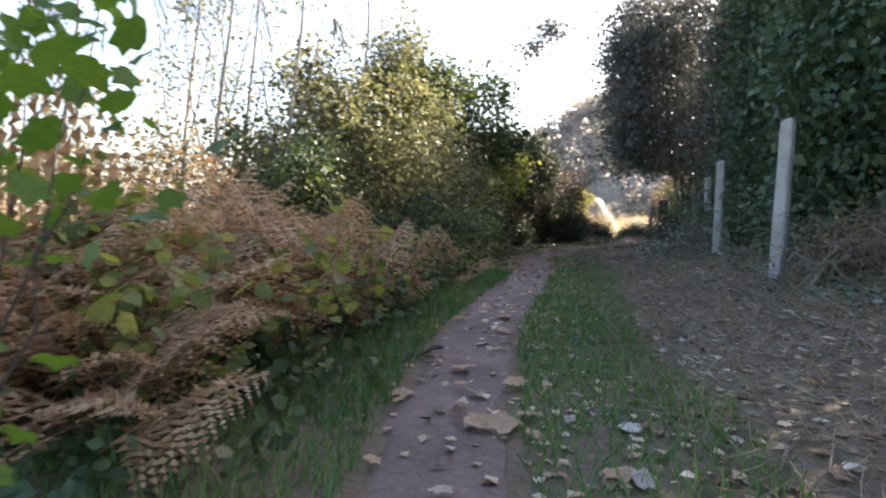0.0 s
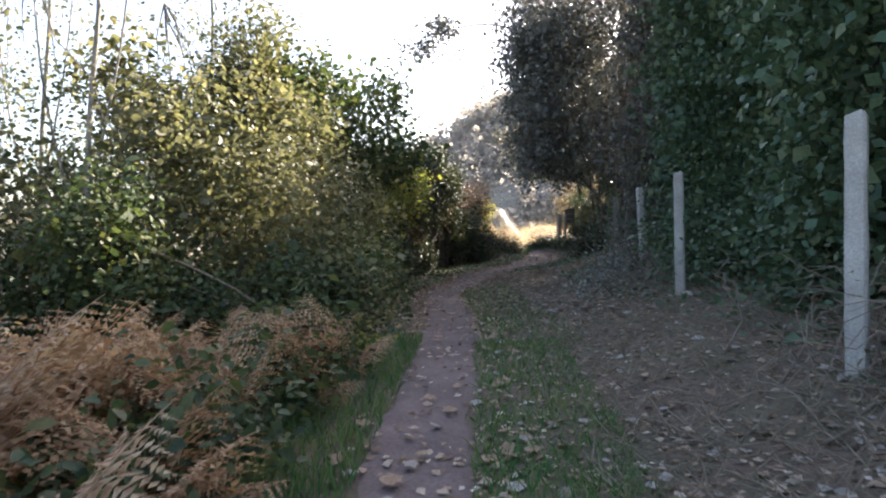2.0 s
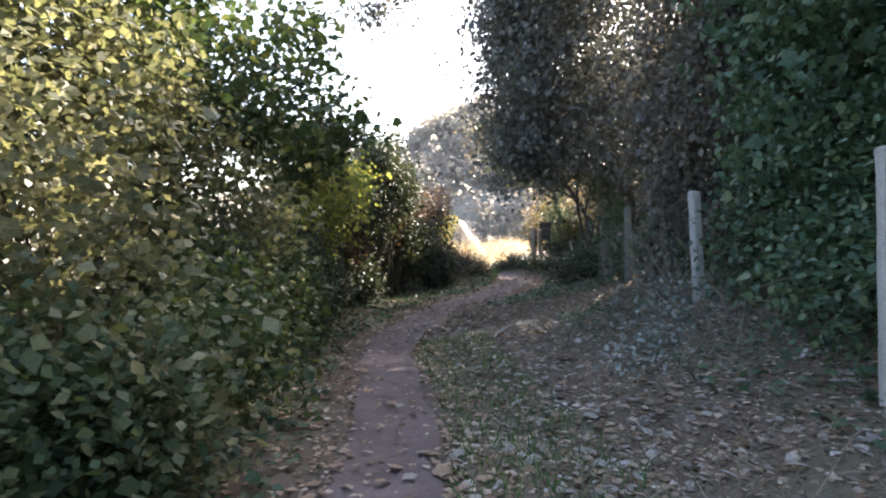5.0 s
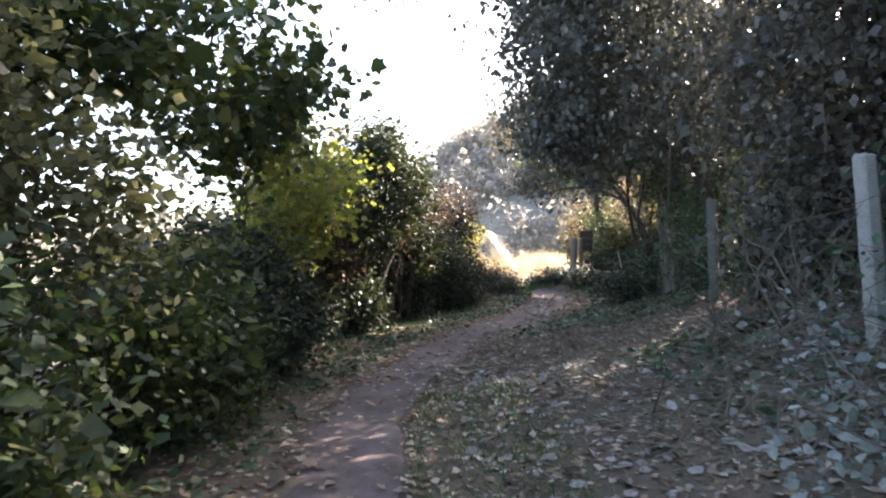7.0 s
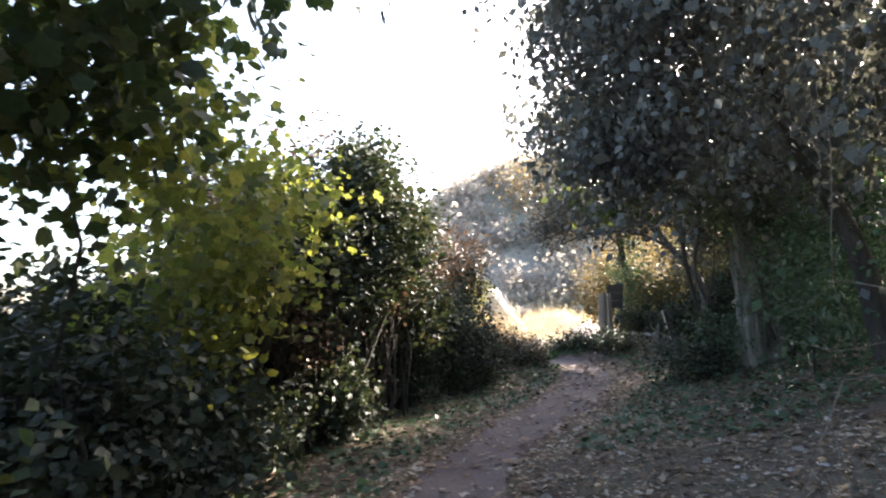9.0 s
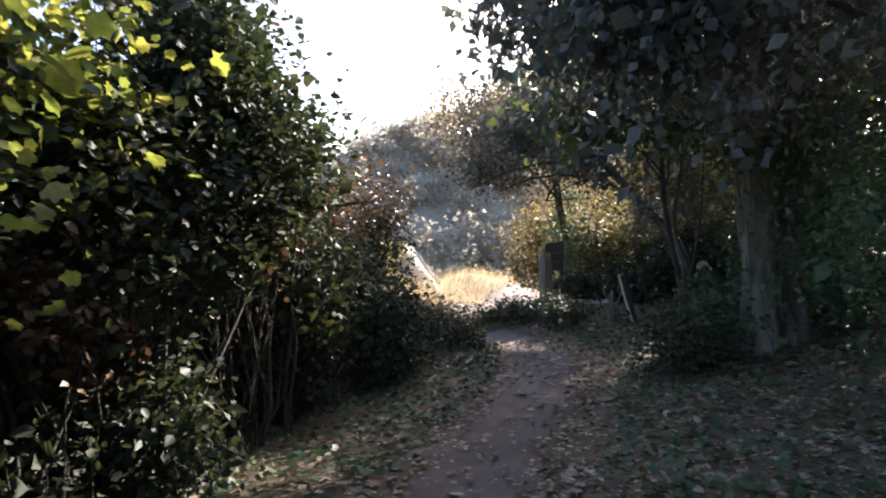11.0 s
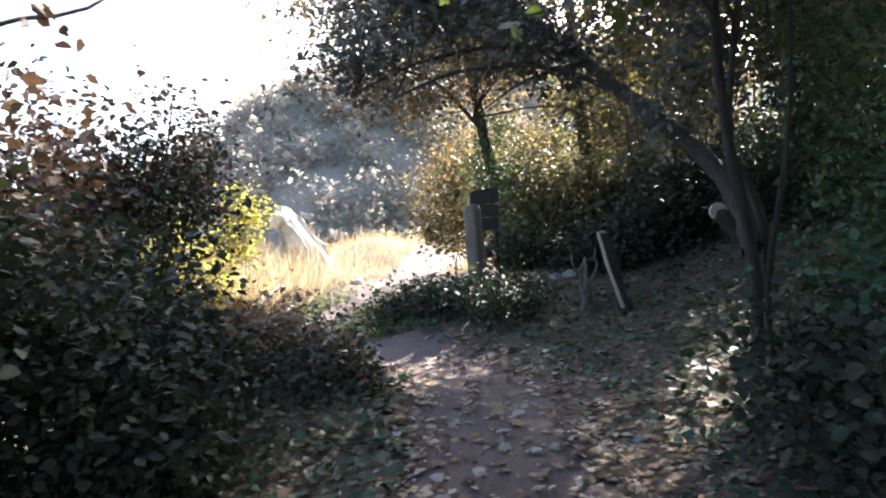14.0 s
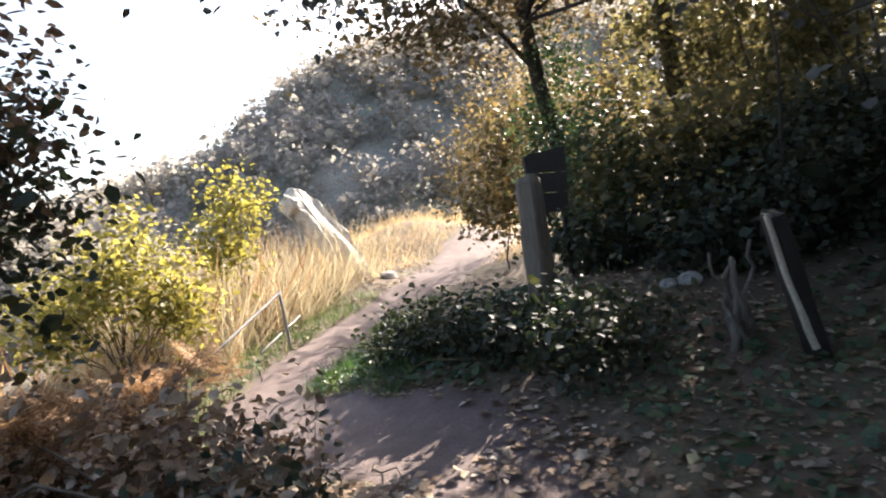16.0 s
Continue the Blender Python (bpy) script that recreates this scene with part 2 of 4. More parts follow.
# ---------- mesh helpers ----------
def mesh_from(name, verts, faces, mat, smooth=False):
    me = bpy.data.meshes.new(name)
    me.from_pydata([tuple(v) for v in verts], [], [tuple(f) for f in faces])
    me.materials.append(mat)
    if smooth:
        me.polygons.foreach_set("use_smooth", [True] * len(me.polygons))
    me.update()
    return me


def many(name, tv, tf, mats, places, mat):
    """One mesh of many small alike pieces: template vertices tv, faces tf (all of one corner count), a 3x3 turn-and-size and a place for each."""
    tv, tf = np.asarray(tv, float), np.asarray(tf, int)
    n, k = len(places), len(tv)
    v = np.einsum("nij,kj->nki", mats, tv) + np.asarray(places)[:, None, :]
    f = (tf[None] + (np.arange(n) * k)[:, None, None]).reshape(-1, tf.shape[1])
    me = bpy.data.meshes.new(name)
    me.vertices.add(n * k)
    me.vertices.foreach_set("co", v.reshape(-1))
    me.loops.add(f.size)
    me.loops.foreach_set("vertex_index", f.reshape(-1))
    me.polygons.add(len(f))
    me.polygons.foreach_set("loop_start", np.arange(0, f.size, tf.shape[1]))
    me.update(calc_edges=True)
    me.materials.append(mat)
    return me


def thing(name, label, category, at=(0, 0, 0), group="", kind=""):
    ob = new(name)
    ob.location = at
    return tagged(ob, label, category, group, kind)


def part(name, me, parent, label=""):
    ob = new(name, me)
    ob.parent = parent
    if parent.type == "EMPTY" and parent.parent is None:
        ob.location = -parent.location
    return tagged(ob, label) if label else ob


# a folded leaf of four triangles, pointing along +y, upper face +z
LEAF_V = [(0, 0, 0), (-0.33, 0.3, 0.05), (-0.24, 0.68, 0.05), (0, 1.0, -0.05), (0.24, 0.68, 0.05), (0.33, 0.3, 0.05)]
LEAF_F = [(0, 3, 2, 1), (0, 5, 4, 3)]
SMALL_V = [(0, 0, 0), (-0.36, 0.45, 0.06), (0, 1.0, -0.05), (0.36, 0.45, 0.06)]
SMALL_F = [(0, 3, 2, 1)]
LOBED_V = [(0, 0, 0), (-0.28, 0, 0.05), (-0.5, 0.2, 0.03), (-0.4, 0.4, 0.06), (-0.55, 0.64, 0.0), (-0.25, 0.72, 0.04), (0, 1.0, -0.08), (0.25, 0.72, 0.04), (0.55, 0.64, 0.0), (0.4, 0.4, 0.06), (0.5, 0.2, 0.03), (0.28, 0, 0.05), (0, 0.42, 0)]
LOBED_F = [(0, 1, 2, 12), (2, 3, 4, 12), (4, 5, 6, 12), (6, 7, 8, 12), (8, 9, 10, 12), (10, 11, 0, 12)]
BLADE_V = [(-0.5, 0, 0), (0.5, 0, 0), (-0.36, 0.45, 0.05), (0.36, 0.45, 0.05), (-0.05, 1.0, 0.28), (0.05, 1.0, 0.28)]
BLADE_F = [(0, 1, 3, 2), (2, 3, 5, 4)]


def frames(along, up, size, wide=1.0):
    """Turn-and-size matrices whose y goes along and whose z is near up."""
    y = along / np.linalg.norm(along, axis=1)[:, None]
    x = np.cross(y, up)
    x /= np.linalg.norm(x, axis=1)[:, None] + 1e-9
    z = np.cross(x, y)
    s = np.asarray(size)[:, None]
    return np.stack([x * s * wide, y * s, z * s], axis=2)


def leafage(name, centres, size, mat, droop=0.3, up_bias=0.8, shape="leaf", wide=1.0, out=None):
    n = len(centres)
    along = rng.normal(size=(n, 3))
    along[:, 2] = along[:, 2] * 0.5 - droop
    up = rng.normal(size=(n, 3)) * 0.7
    up[:, 2] += up_bias
    if out is not None:
        up += out * 0.6
    s = size * np.exp(rng.normal(size=n) * 0.28)
    tv, tf = {"leaf": (LEAF_V, LEAF_F), "small": (SMALL_V, SMALL_F), "lobed": (LOBED_V, LOBED_F)}[shape]
    return many(name, tv, tf, frames(along, up, s, wide), centres, mat)


def clumps(blobs, n, per=30, spread=0.16, shell=0.55, stretch_z=1.0):
    """Places of leaves gathered in clumps through rounded masses (cx, cy, cz, rx, ry, rz), thicker towards the outside, with gaps."""
    b = np.array(blobs, float)
    area = (b[:, 3] * b[:, 4] + b[:, 4] * b[:, 5] + b[:, 3] * b[:, 5])
    nc = max(1, n // per)
    k = rng.choice(len(b), nc, p=area / area.sum())
    v = rng.normal(size=(nc, 3))
    v /= np.linalg.norm(v, axis=1)[:, None]
    bumpy = 1 + 0.2 * np.sin(v[:, 0] * 7 + k) * np.cos(v[:, 2] * 6 + 2 * k) + 0.14 * np.sin(v[:, 1] * 13 + k) * np.cos(v[:, 0] * 11 + 3 * k)
    bumpy *= np.where(rng.random(nc) < 0.14, 1 + 0.4 * rng.random(nc) ** 1.5, 1)
    r = (shell + (1 - shell) * rng.random(nc)) * bumpy
    c = b[k, :3] + v * r[:, None] * b[k, 3:]
    p = np.repeat(c, per, 0)
    jit = rng.normal(size=p.shape) * spread
    jit[:, 2] *= stretch_z
    return p + jit, c


def tube_into(V, F, pts, r0, r1, sides=6):
    pts = np.asarray(pts, float)
    n = len(pts)
    t = np.gradient(pts, axis=0)
    t /= np.linalg.norm(t, axis=1)[:, None] + 1e-9
    ref = np.array([0.31, 0.87, 0.38])
    base = len(V)
    for k in range(n):
        a = np.cross(t[k], ref)
        a /= np.linalg.norm(a) + 1e-9
        c = np.cross(t[k], a)
        r = r0 + (r1 - r0) * k / (n - 1)
        for s in range(sides):
            w = 2 * math.pi * s / sides
            V.append(pts[k] + (a * math.cos(w) + c * math.sin(w)) * r * (1 + 0.12 * math.sin(3 * w + k * 1.7)))
    for k in range(n - 1):
        for s in range(sides):
            s2 = (s + 1) % sides
            F.append((base + k * sides + s, base + k * sides + s2, base + (k + 1) * sides + s2, base + (k + 1) * sides + s))
    V.append(pts[-1] + t[-1] * r1)
    tip = len(V) - 1
    for s in range(sides):
        F.append((base + (n - 1) * sides + s, base + (n - 1) * sides + (s + 1) % sides, tip))


def bent(a, b, n=8, wob=0.06, sag=0.0):
    """A crooked line from a to b."""
    a, b = np.asarray(a, float), np.asarray(b, float)
    u = np.linspace(0, 1, n)[:, None]
    p = a + (b - a) * u
    w = np.cumsum(rng.normal(size=(n, 3)), 0) * wob * np.linalg.norm(b - a) / n
    w -= w[0] + (w[-1] - w[0]) * u
    p += w
    p[:, 2] += sag * np.sin(u[:, 0] * math.pi)
    return p


def tube(name, pts, r0, r1, mat, sides=8):
    V, F = [], []
    tube_into(V, F, pts, r0, r1, sides)
    return mesh_from(name, V, F, mat, True)


def twigs(name, lines, mat, sides=4):
    V, F = [], []
    for pts, r0, r1 in lines:
        tube_into(V, F, pts, r0, r1, sides)
    return mesh_from(name, V, F, mat, True)


# ---------- ground and path ----------
def axis(lo, hi, step, far):
    mid = list(np.arange(lo, hi + step / 2, step))
    out, s = [], step
    while mid[-1] + sum(out) < far:
        s *= 1.35
        out.append(s)
    up = list(mid[-1] + np.cumsum(out))
    dn = list(mid[0] - np.cumsum(out))[::-1]
    return np.array(dn + mid + up)


gx, gy = axis(-6, 17, 0.2, 1500), axis(-4, 46, 0.2, 1500)
GX, GY = np.meshgrid(gx, gy)
GZ = land(GX.ravel(), GY.ravel())
gd, _ = offset(GX.ravel(), GY.ravel())
GZ -= 0.045 * np.clip(1 - np.abs(gd) / (half_width(GY.ravel()) + 0.08), 0, 1) ** 0.5
gv = np.stack([GX.ravel(), GY.ravel(), GZ], 1)
nx = len(gx)
gf = [(j * nx + i, j * nx + i + 1, (j + 1) * nx + i + 1, (j + 1) * nx + i) for j in range(len(gy) - 1) for i in range(nx - 1)]
ground = new("ground", mesh_from("ground", gv, gf, M_GROUND, True))
tagged(ground, "dark earth ground with moss and rotting leaves", "ground", kind="structure")

pv, pf = [], []
NW = 13
for k, (c, t) in enumerate(zip(CL, TG)):
    nrm = np.array([t[1], -t[0]])
    hw = half_width(c[1])
    for s in range(NW):
        u = s / (NW - 1) * 2 - 1
        edge = 1 + 0.13 * math.sin(c[1] * 3.1 + (2 if u > 0 else 0)) + 0.08 * math.sin(c[1] * 7.7 + u)
        q = c[:2] + nrm * u * hw * edge
        pv.append((q[0], q[1], 0.012 - 0.05 * (1 - u * u) * 0.4 - 0.03 * abs(u) ** 6 + 0.012 * math.sin(q[0] * 9 + q[1] * 5) * math.cos(q[1] * 8)))
pv = np.array(pv)
pv[:, 2] += land(pv[:, 0], pv[:, 1])
for k in range(len(CL) - 1):
    for s in range(NW - 1):
        pf.append((k * NW + s, k * NW + s + 1, (k + 1) * NW + s + 1, (k + 1) * NW + s))
tagged(new("path", mesh_from("path", pv, pf, M_PATH, True)), "trodden bare earth footpath with scattered fallen leaves", "path", kind="structure")


def on_ground(n, y0, y1, d0, d1):
    """n places strewn along the path between y0 and y1, d0 to d1 metres to its right."""
    k = np.flatnonzero((CL[:, 1] >= y0) & (CL[:, 1] <= y1))
    i = rng.choice(k, n)
    u = rng.random(n)[:, None]
    j = np.minimum(i + 1, len(CL) - 1)
    c = CL[i, :2] * (1 - u) + CL[j, :2] * u
    nrm = np.stack([TG[i, 1], -TG[i, 0]], 1)
    q = c + nrm * (d0 + (d1 - d0) * rng.random(n))[:, None]
    return np.column_stack([q, land(q[:, 0], q[:, 1])])


# ---------- ground cover ----------
def grass(name, label, places, h, mat, width=0.05, lean=0.35, vary=0.35):
    n = len(places)
    along = rng.normal(size=(n, 3)) * lean
    along[:, 2] = 1
    up = rng.normal(size=(n, 3))
    s = h * np.exp(np.clip(rng.normal(size=n), -2, 1.6) * vary)
    ob = new(name, many(name, BLADE_V, BLADE_F, frames(along, up, s, width), places, mat))
    return tagged(ob, label, "grass", kind="stuff")


def strewn(name, label, places, size, mat, lift=0.012, category="fallen leaves", tilt=0.35, shape="leaf"):
    n = len(places)
    along = rng.normal(size=(n, 3))
    along[:, 2] *= 0.15
    up = rng.normal(size=(n, 3)) * tilt
    up[:, 2] = 1
    s = size * np.exp(np.clip(rng.normal(size=n), -2, 1.5) * 0.35)
    p = np.array(places)
    p[:, 2] += lift
    tv, tf = (SMALL_V, SMALL_F) if n > 9000 else (LEAF_V, LEAF_F)
    ob = new(name, many(name, tv, tf, frames(along, up, s), p, mat))
    return tagged(ob, label, category, kind="stuff")


grass("verge_grass", "thick dark green grass beside the path", np.vstack([on_ground(12000, 0.5, 10, -1.25, -0.28)]), 0.09, M_GRASS, 0.07)
grass("verge_grass", "short green grass with dry patches beside the path", np.vstack([on_ground(9000, 0.5, 9.5, 0.3, 1.15), on_ground(3200, 9, 16, 0.4, 1.4)]), 0.075, M_GRASS, 0.08, 0.6)
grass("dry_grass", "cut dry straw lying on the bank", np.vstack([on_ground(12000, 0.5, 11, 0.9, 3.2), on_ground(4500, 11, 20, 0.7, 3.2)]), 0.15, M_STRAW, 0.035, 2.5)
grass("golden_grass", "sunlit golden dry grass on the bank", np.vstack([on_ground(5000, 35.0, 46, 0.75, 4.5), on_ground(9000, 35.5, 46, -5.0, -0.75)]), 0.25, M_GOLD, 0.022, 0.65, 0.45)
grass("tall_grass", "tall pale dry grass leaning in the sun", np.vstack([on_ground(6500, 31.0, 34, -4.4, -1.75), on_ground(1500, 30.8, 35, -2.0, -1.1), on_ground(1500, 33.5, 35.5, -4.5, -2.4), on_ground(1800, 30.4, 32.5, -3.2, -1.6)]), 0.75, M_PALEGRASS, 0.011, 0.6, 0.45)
strewn("leaf_litter", "dry leaves and twigs lying in the sun by the stone", np.vstack([on_ground(1500, 30, 36, -2.2, -0.5)]), 0.06, M_LITTER, 0.01)
grass("dry_weeds", "brown dry weed stalks standing among the pale grass", np.vstack([on_ground(900, 30.2, 35, -4.0, -1.5), on_ground(500, 31, 35, -3.4, -1.2)]), 0.75, M_BRACKEN, 0.02, 0.4, 0.5)
grass("verge_grass", "sunlit green grass at the foot of the tall grass", np.vstack([on_ground(2500, 28.5, 33.5, -1.4, -0.45), on_ground(1800, 27.2, 33, 0.4, 0.95)]), 0.11, M_GRASS, 0.06)
strewn("leaf_litter", "brown and pale fallen leaves strewn over the ground", np.vstack([on_ground(6500, 0.5, 12, 0.35, 3.8), on_ground(650, 1, 12, -0.45, 0.45), on_ground(1300, 12, 26, -0.6, 0.6), on_ground(24000, 10, 24, 0.35, 4.4), on_ground(9000, 10, 26, -2.2, -0.3), on_ground(11000, 22, 29, 0.4, 4.8)]), 0.055, M_LITTER, 0.008, tilt=0.22)
strewn("pale_leaf_litter", "whitish dry leaves lying upside down on the bank", np.vstack([on_ground(520, 2.0, 12, 0.4, 3.0), on_ground(1300, 10, 17, 0.8, 3.4), on_ground(700, 16, 25, -1.2, 3.5)]), 0.075, M_PALELEAF)
strewn("ground_ivy", "low dark green ivy and nettles creeping over the ground", np.vstack([on_ground(5000, 0.5, 12, -2.6, -0.9), on_ground(6000, 10, 25, -2.4, -0.55), on_ground(3000, 4, 17, 2.4, 4.2), on_ground(6000, 19, 26, 0.9, 4.5), on_ground(3000, 26.5, 31, 0.5, 1.8)]) + np.array([0, 0, 0.03]), 0.065, M_IVY, 0.02, "ground ivy", 0.6)


# ---------- shrubs and trees ----------
def ruffle(blobs, k):
    """Break each round mass into a core and k lesser masses, for an uneven outline."""
    out = []
    for x, y, z, rx, ry, rz in blobs:
        out.append((x, y, z, rx * 0.68, ry * 0.68, rz * 0.7))
        for _ in range(k):
            d = rng.normal(size=3)
            d /= np.linalg.norm(d)
            s = rng.uniform(0.26, 0.5)
            f = rng.uniform(0.6, 0.95)
            out.append((x + d[0] * rx * f, y + d[1] * ry * f, z + d[2] * rz * f, rx * s, ry * s, rz * s * rng.uniform(0.8, 1.4)))
    return out



FENCE = [((3.12, 6.05), (3.2, 6.12, 2.52)), ((4.2, 9.95), (4.23, 10.0, 2.56)), ((5.62, 13.75), (5.55, 13.75, 2.65)), ((6.7, 17.35), (6.68, 17.33, 2.7))]


def clear(p):
    """Leaves that keep off the trodden path, the fence posts and the ground."""
    d, _ = offset(p[:, 0], p[:, 1])
    ok = (p[:, 2] > land(p[:, 0], p[:, 1]) + 0.02) & ((np.abs(d) > half_width(p[:, 1]) + 0.12) | (p[:, 2] > 3.3))
    for (fx, fy), _ in FENCE:
        ok &= np.hypot(p[:, 0] - fx, p[:, 1] - fy) > 0.2
    return p[ok]


def shrub(name, label, blobs, n, size, mat, base=None, per=30, spread=0.16, shell=0.5, stems=9, stem_r=0.018, category="shrub", bark=None, shape="leaf", droop=0.3, group="", kind="", fill=0, rough=0):
    if rough:
        blobs = ruffle(blobs, rough)
    b = np.array(blobs, float)
    if base is None:
        base = (b[:, 0].mean(), b[:, 1].mean())
    bz = float(land(base[0], base[1])[0])
    ob = thing(name, label, category, (base[0], base[1], bz), group, kind)
    p, c = clumps(blobs, n, per, spread, shell)
    p = clear(p)
    mid = b[:, :3].mean(0)
    out = p - mid
    out /= np.linalg.norm(out, axis=1)[:, None] + 1e-6
    part("foliage", leafage("foliage", p, size, mat, droop, 0.7, shape, 1.0, out), ob)
    if fill:
        inner, _ = clumps([(q[0], q[1], q[2], q[3] * 0.75, q[4] * 0.75, q[5] * 0.8) for q in blobs], fill, 6, 0.2, 0.1)
        inner = clear(inner)
        part("inner_foliage", leafage("inner_foliage", inner, 0.095, mat, droop, 0.5, "small"), ob)
    ends = c[rng.choice(len(c), min(stems, len(c)), replace=False)]
    for e in ends:
        root = np.array([base[0], base[1], bz - 0.05]) + np.append(rng.normal(size=2) * 0.12, 0)
        if np.hypot(*(e[:2] - root[:2])) > 1.6:
            root[:2] = e[:2] + (root[:2] - e[:2]) * 0.12
            root[2] = float(land(root[0], root[1])[0]) - 0.05
        if abs(offset(root[:1], root[1:2])[0][0]) < 1.0:
            continue
        part("stem", tube("stem", bent(root, e, 7, 0.25, 0.1), stem_r, stem_r * 0.3, bark or M_BARK, 6), ob)
    return ob


def tree(name, label, trunk, r, limbs, blobs, n, size, mat, bark=None, per=30, spread=0.18, shell=0.35, shape="leaf", droop=0.35, branches=14, fill=0):
    ob = thing(name, label, "tree", trunk[0])
    part("trunk", tube("trunk", spline(trunk, 5), r, r * 0.5, bark or M_BARK, 12), ob)
    held = []
    for lp, lr in limbs:
        held.append((part("limb", tube("limb", spline(lp, 5), lr, lr * 0.35, bark or M_BARK, 8), ob), np.array(lp[-1], float)))
    if n:
        p, c = clumps(blobs, n, per, spread, shell)
        p = clear(p)
        part("crown", leafage("crown", p, size, mat, droop, 0.7, shape), ob)
        top = np.array(trunk[-1], float)
        if fill:
            inner, _ = clumps([(q[0], q[1], q[2], q[3] * 0.8, q[4] * 0.8, q[5] * 0.85) for q in blobs], fill, 6, 0.25, 0.1)
            inner = clear(inner)
            part("inner_foliage", leafage("inner_foliage", inner, 0.115, mat, droop, 0.5, "small"), ob)
        for e in c[rng.choice(len(c), min(branches, len(c)), replace=False)]:
            near = min(held, key=lambda q: np.linalg.norm(q[1] - e)) if held else None
            if near and np.linalg.norm(near[1] - e) < np.linalg.norm(top - e):
                part("branch", tube("branch", bent(near[1], e, 7, 0.25), 0.012, 0.005, bark or M_BARK, 5), near[0])
            else:
                part("branch", tube("branch", bent(top + rng.normal(size=3) * 0.1, e, 7, 0.25), r * 0.25, 0.006, bark or M_BARK, 5), ob)
    return ob


def gz(x, y):
    return float(land(x, y)[0])


# ---------- right of the path: trees behind the fence ----------
# the first tree is out of view, added to shade the near bracken
IVY_TREES = [(5.9, 3.3, 3.6), (4.9, 6.6, 3.4), (6.1, 9.0, 4.3), (6.5, 12.0, 4.4), (7.2, 14.9, 4.6)]
for x, y, zc in IVY_TREES:
    z = gz(x + 1.3, y)
    tree("ivy_clad_tree", "tall tree smothered in dark green ivy behind the fence",
         [(x + 1.3, y, z - 0.1), (x + 1.3, y, z + 2), (x + 1.2, y + 0.2, z + 4.5), (x + 1.1, y, z + 7)], 0.16, [],
         [(x, y, zc, 1.4, 1.9, zc - 0.9), (x + 0.6, y - 0.5, 6.9, 1.6, 2.0, 1.6), (x + 0.1, y + 0.9, 1.9, 1.0, 1.2, 1.1)], 46000 if y < 14 else 50000, 0.085, M_IVY if y < 14 else M_CREEPER, shell=0.72, spread=0.13, droop=0.8, shape="small", fill=18000)
for x, y in [(5.2, 4.6), (4.9, 8.2), (5.6, 11.2), (6.8, 15.6), (4.35, 7.4), (4.75, 9.4), (5.0, 10.6), (5.9, 12.6)]:
    shrub("ivy_undergrowth", "tangled ivy and bramble undergrowth at the fence foot", [(x, y, gz(x, y) + 0.35, 0.6, 1.2, 0.6), (x + 0.7, y + 0.4, gz(x, y) + 0.9, 0.7, 1.1, 0.8)], 5000, 0.065, M_IVY, shell=0.6, stems=6, stem_r=0.01)
z = gz(7.6, 18.4)
evergreen = tree("evergreen_tree", "dark evergreen tree with drooping boughs over the path", [(7.6, 18.4, z - 0.1), (7.4, 18.5, z + 1.2), (7.0, 18.8, z + 2.6), (6.4, 19.0, z + 5.5)], 0.12,
     [([(7.2, 18.6, z + 1.8), (6.5, 19.2, z + 2.5), (5.5, 19.4, z + 3.2)], 0.04), ([(7.4, 18.5, z + 1.2), (7.9, 19.4, z + 2.3), (8.0, 20.2, z + 3.6)], 0.045),
      ([(6.2, 19.0, 6.4), (5.0, 20.6, 7.7), (3.9, 22.0, 8.1), (3.1, 22.7, 7.7)], 0.03)],
     [(5.8, 18.9, 5.4, 1.4, 1.8, 2.2), (6.6, 18.2, 7.2, 2.0, 2.0, 1.8), (5.7, 19.9, 4.1, 1.0, 1.2, 0.8), (7.4, 17.6, 4.4, 1.4, 1.4, 1.7), (8.0, 20.3, 5.2, 1.5, 1.6, 2.0), (6.2, 20.6, 5.6, 1.2, 1.2, 2.0), (5.8, 21.3, 4.7, 0.8, 0.8, 0.9), (6.6, 20.8, 7.4, 1.7, 1.4, 1.7), (5.4, 19.4, 6.8, 1.2, 1.4, 1.8)], 58000, 0.09, M_DARK, shell=0.3, droop=1.0, branches=44, shape="small", fill=1500)
for k in range(46):
    hx, hy = rng.uniform(5.8, 8.4), rng.uniform(13.5, 18.5)
    hz = rng.uniform(3.6, 6.5)
    part("hanging_stem", tube("hanging_stem", bent((hx, hy, hz), (hx + rng.normal() * 0.15, hy + rng.normal() * 0.15, max(hz - rng.uniform(1.2, 3.2), 1.5)), 7, 0.15), 0.005, 0.003, M_TWIG, 4), evergreen)
shrub("wood_edge", "dim wood of dark leaves behind the fence trees", [(9.6, 16.4, 5.2, 1.4, 2.4, 3.2), (9.4, 13.0, 5.0, 1.3, 2.2, 3.0)], 22000, 0.12, M_DARK, shell=0.4, stems=14, stem_r=0.04, shape="small", fill=6000)
shrub("hanging_spray", "leafy spray hanging at the end of a high bough", [(3.0, 22.7, 7.7, 0.8, 0.6, 0.4), (3.5, 22.5, 8.2, 0.7, 0.5, 0.4)], 1100, 0.1, M_DARK, base=(7.6, 18.5), shell=0.1, stems=0)
shrub("holly_bush", "dark glossy evergreen bush under the trees", [(8.4, 18.9, 2.4, 1.2, 1.3, 1.5), (9.5, 20.6, 3.0, 1.3, 1.4, 2.0), (10.6, 22.6, 3.4, 1.3, 1.5, 2.3), (10.4, 23.6, 5.2, 0.9, 0.9, 1.2), (11.4, 23.0, 6.4, 1.2, 1.2, 1.4)], 54000, 0.066, M_IVY, shell=0.68, shape="small")
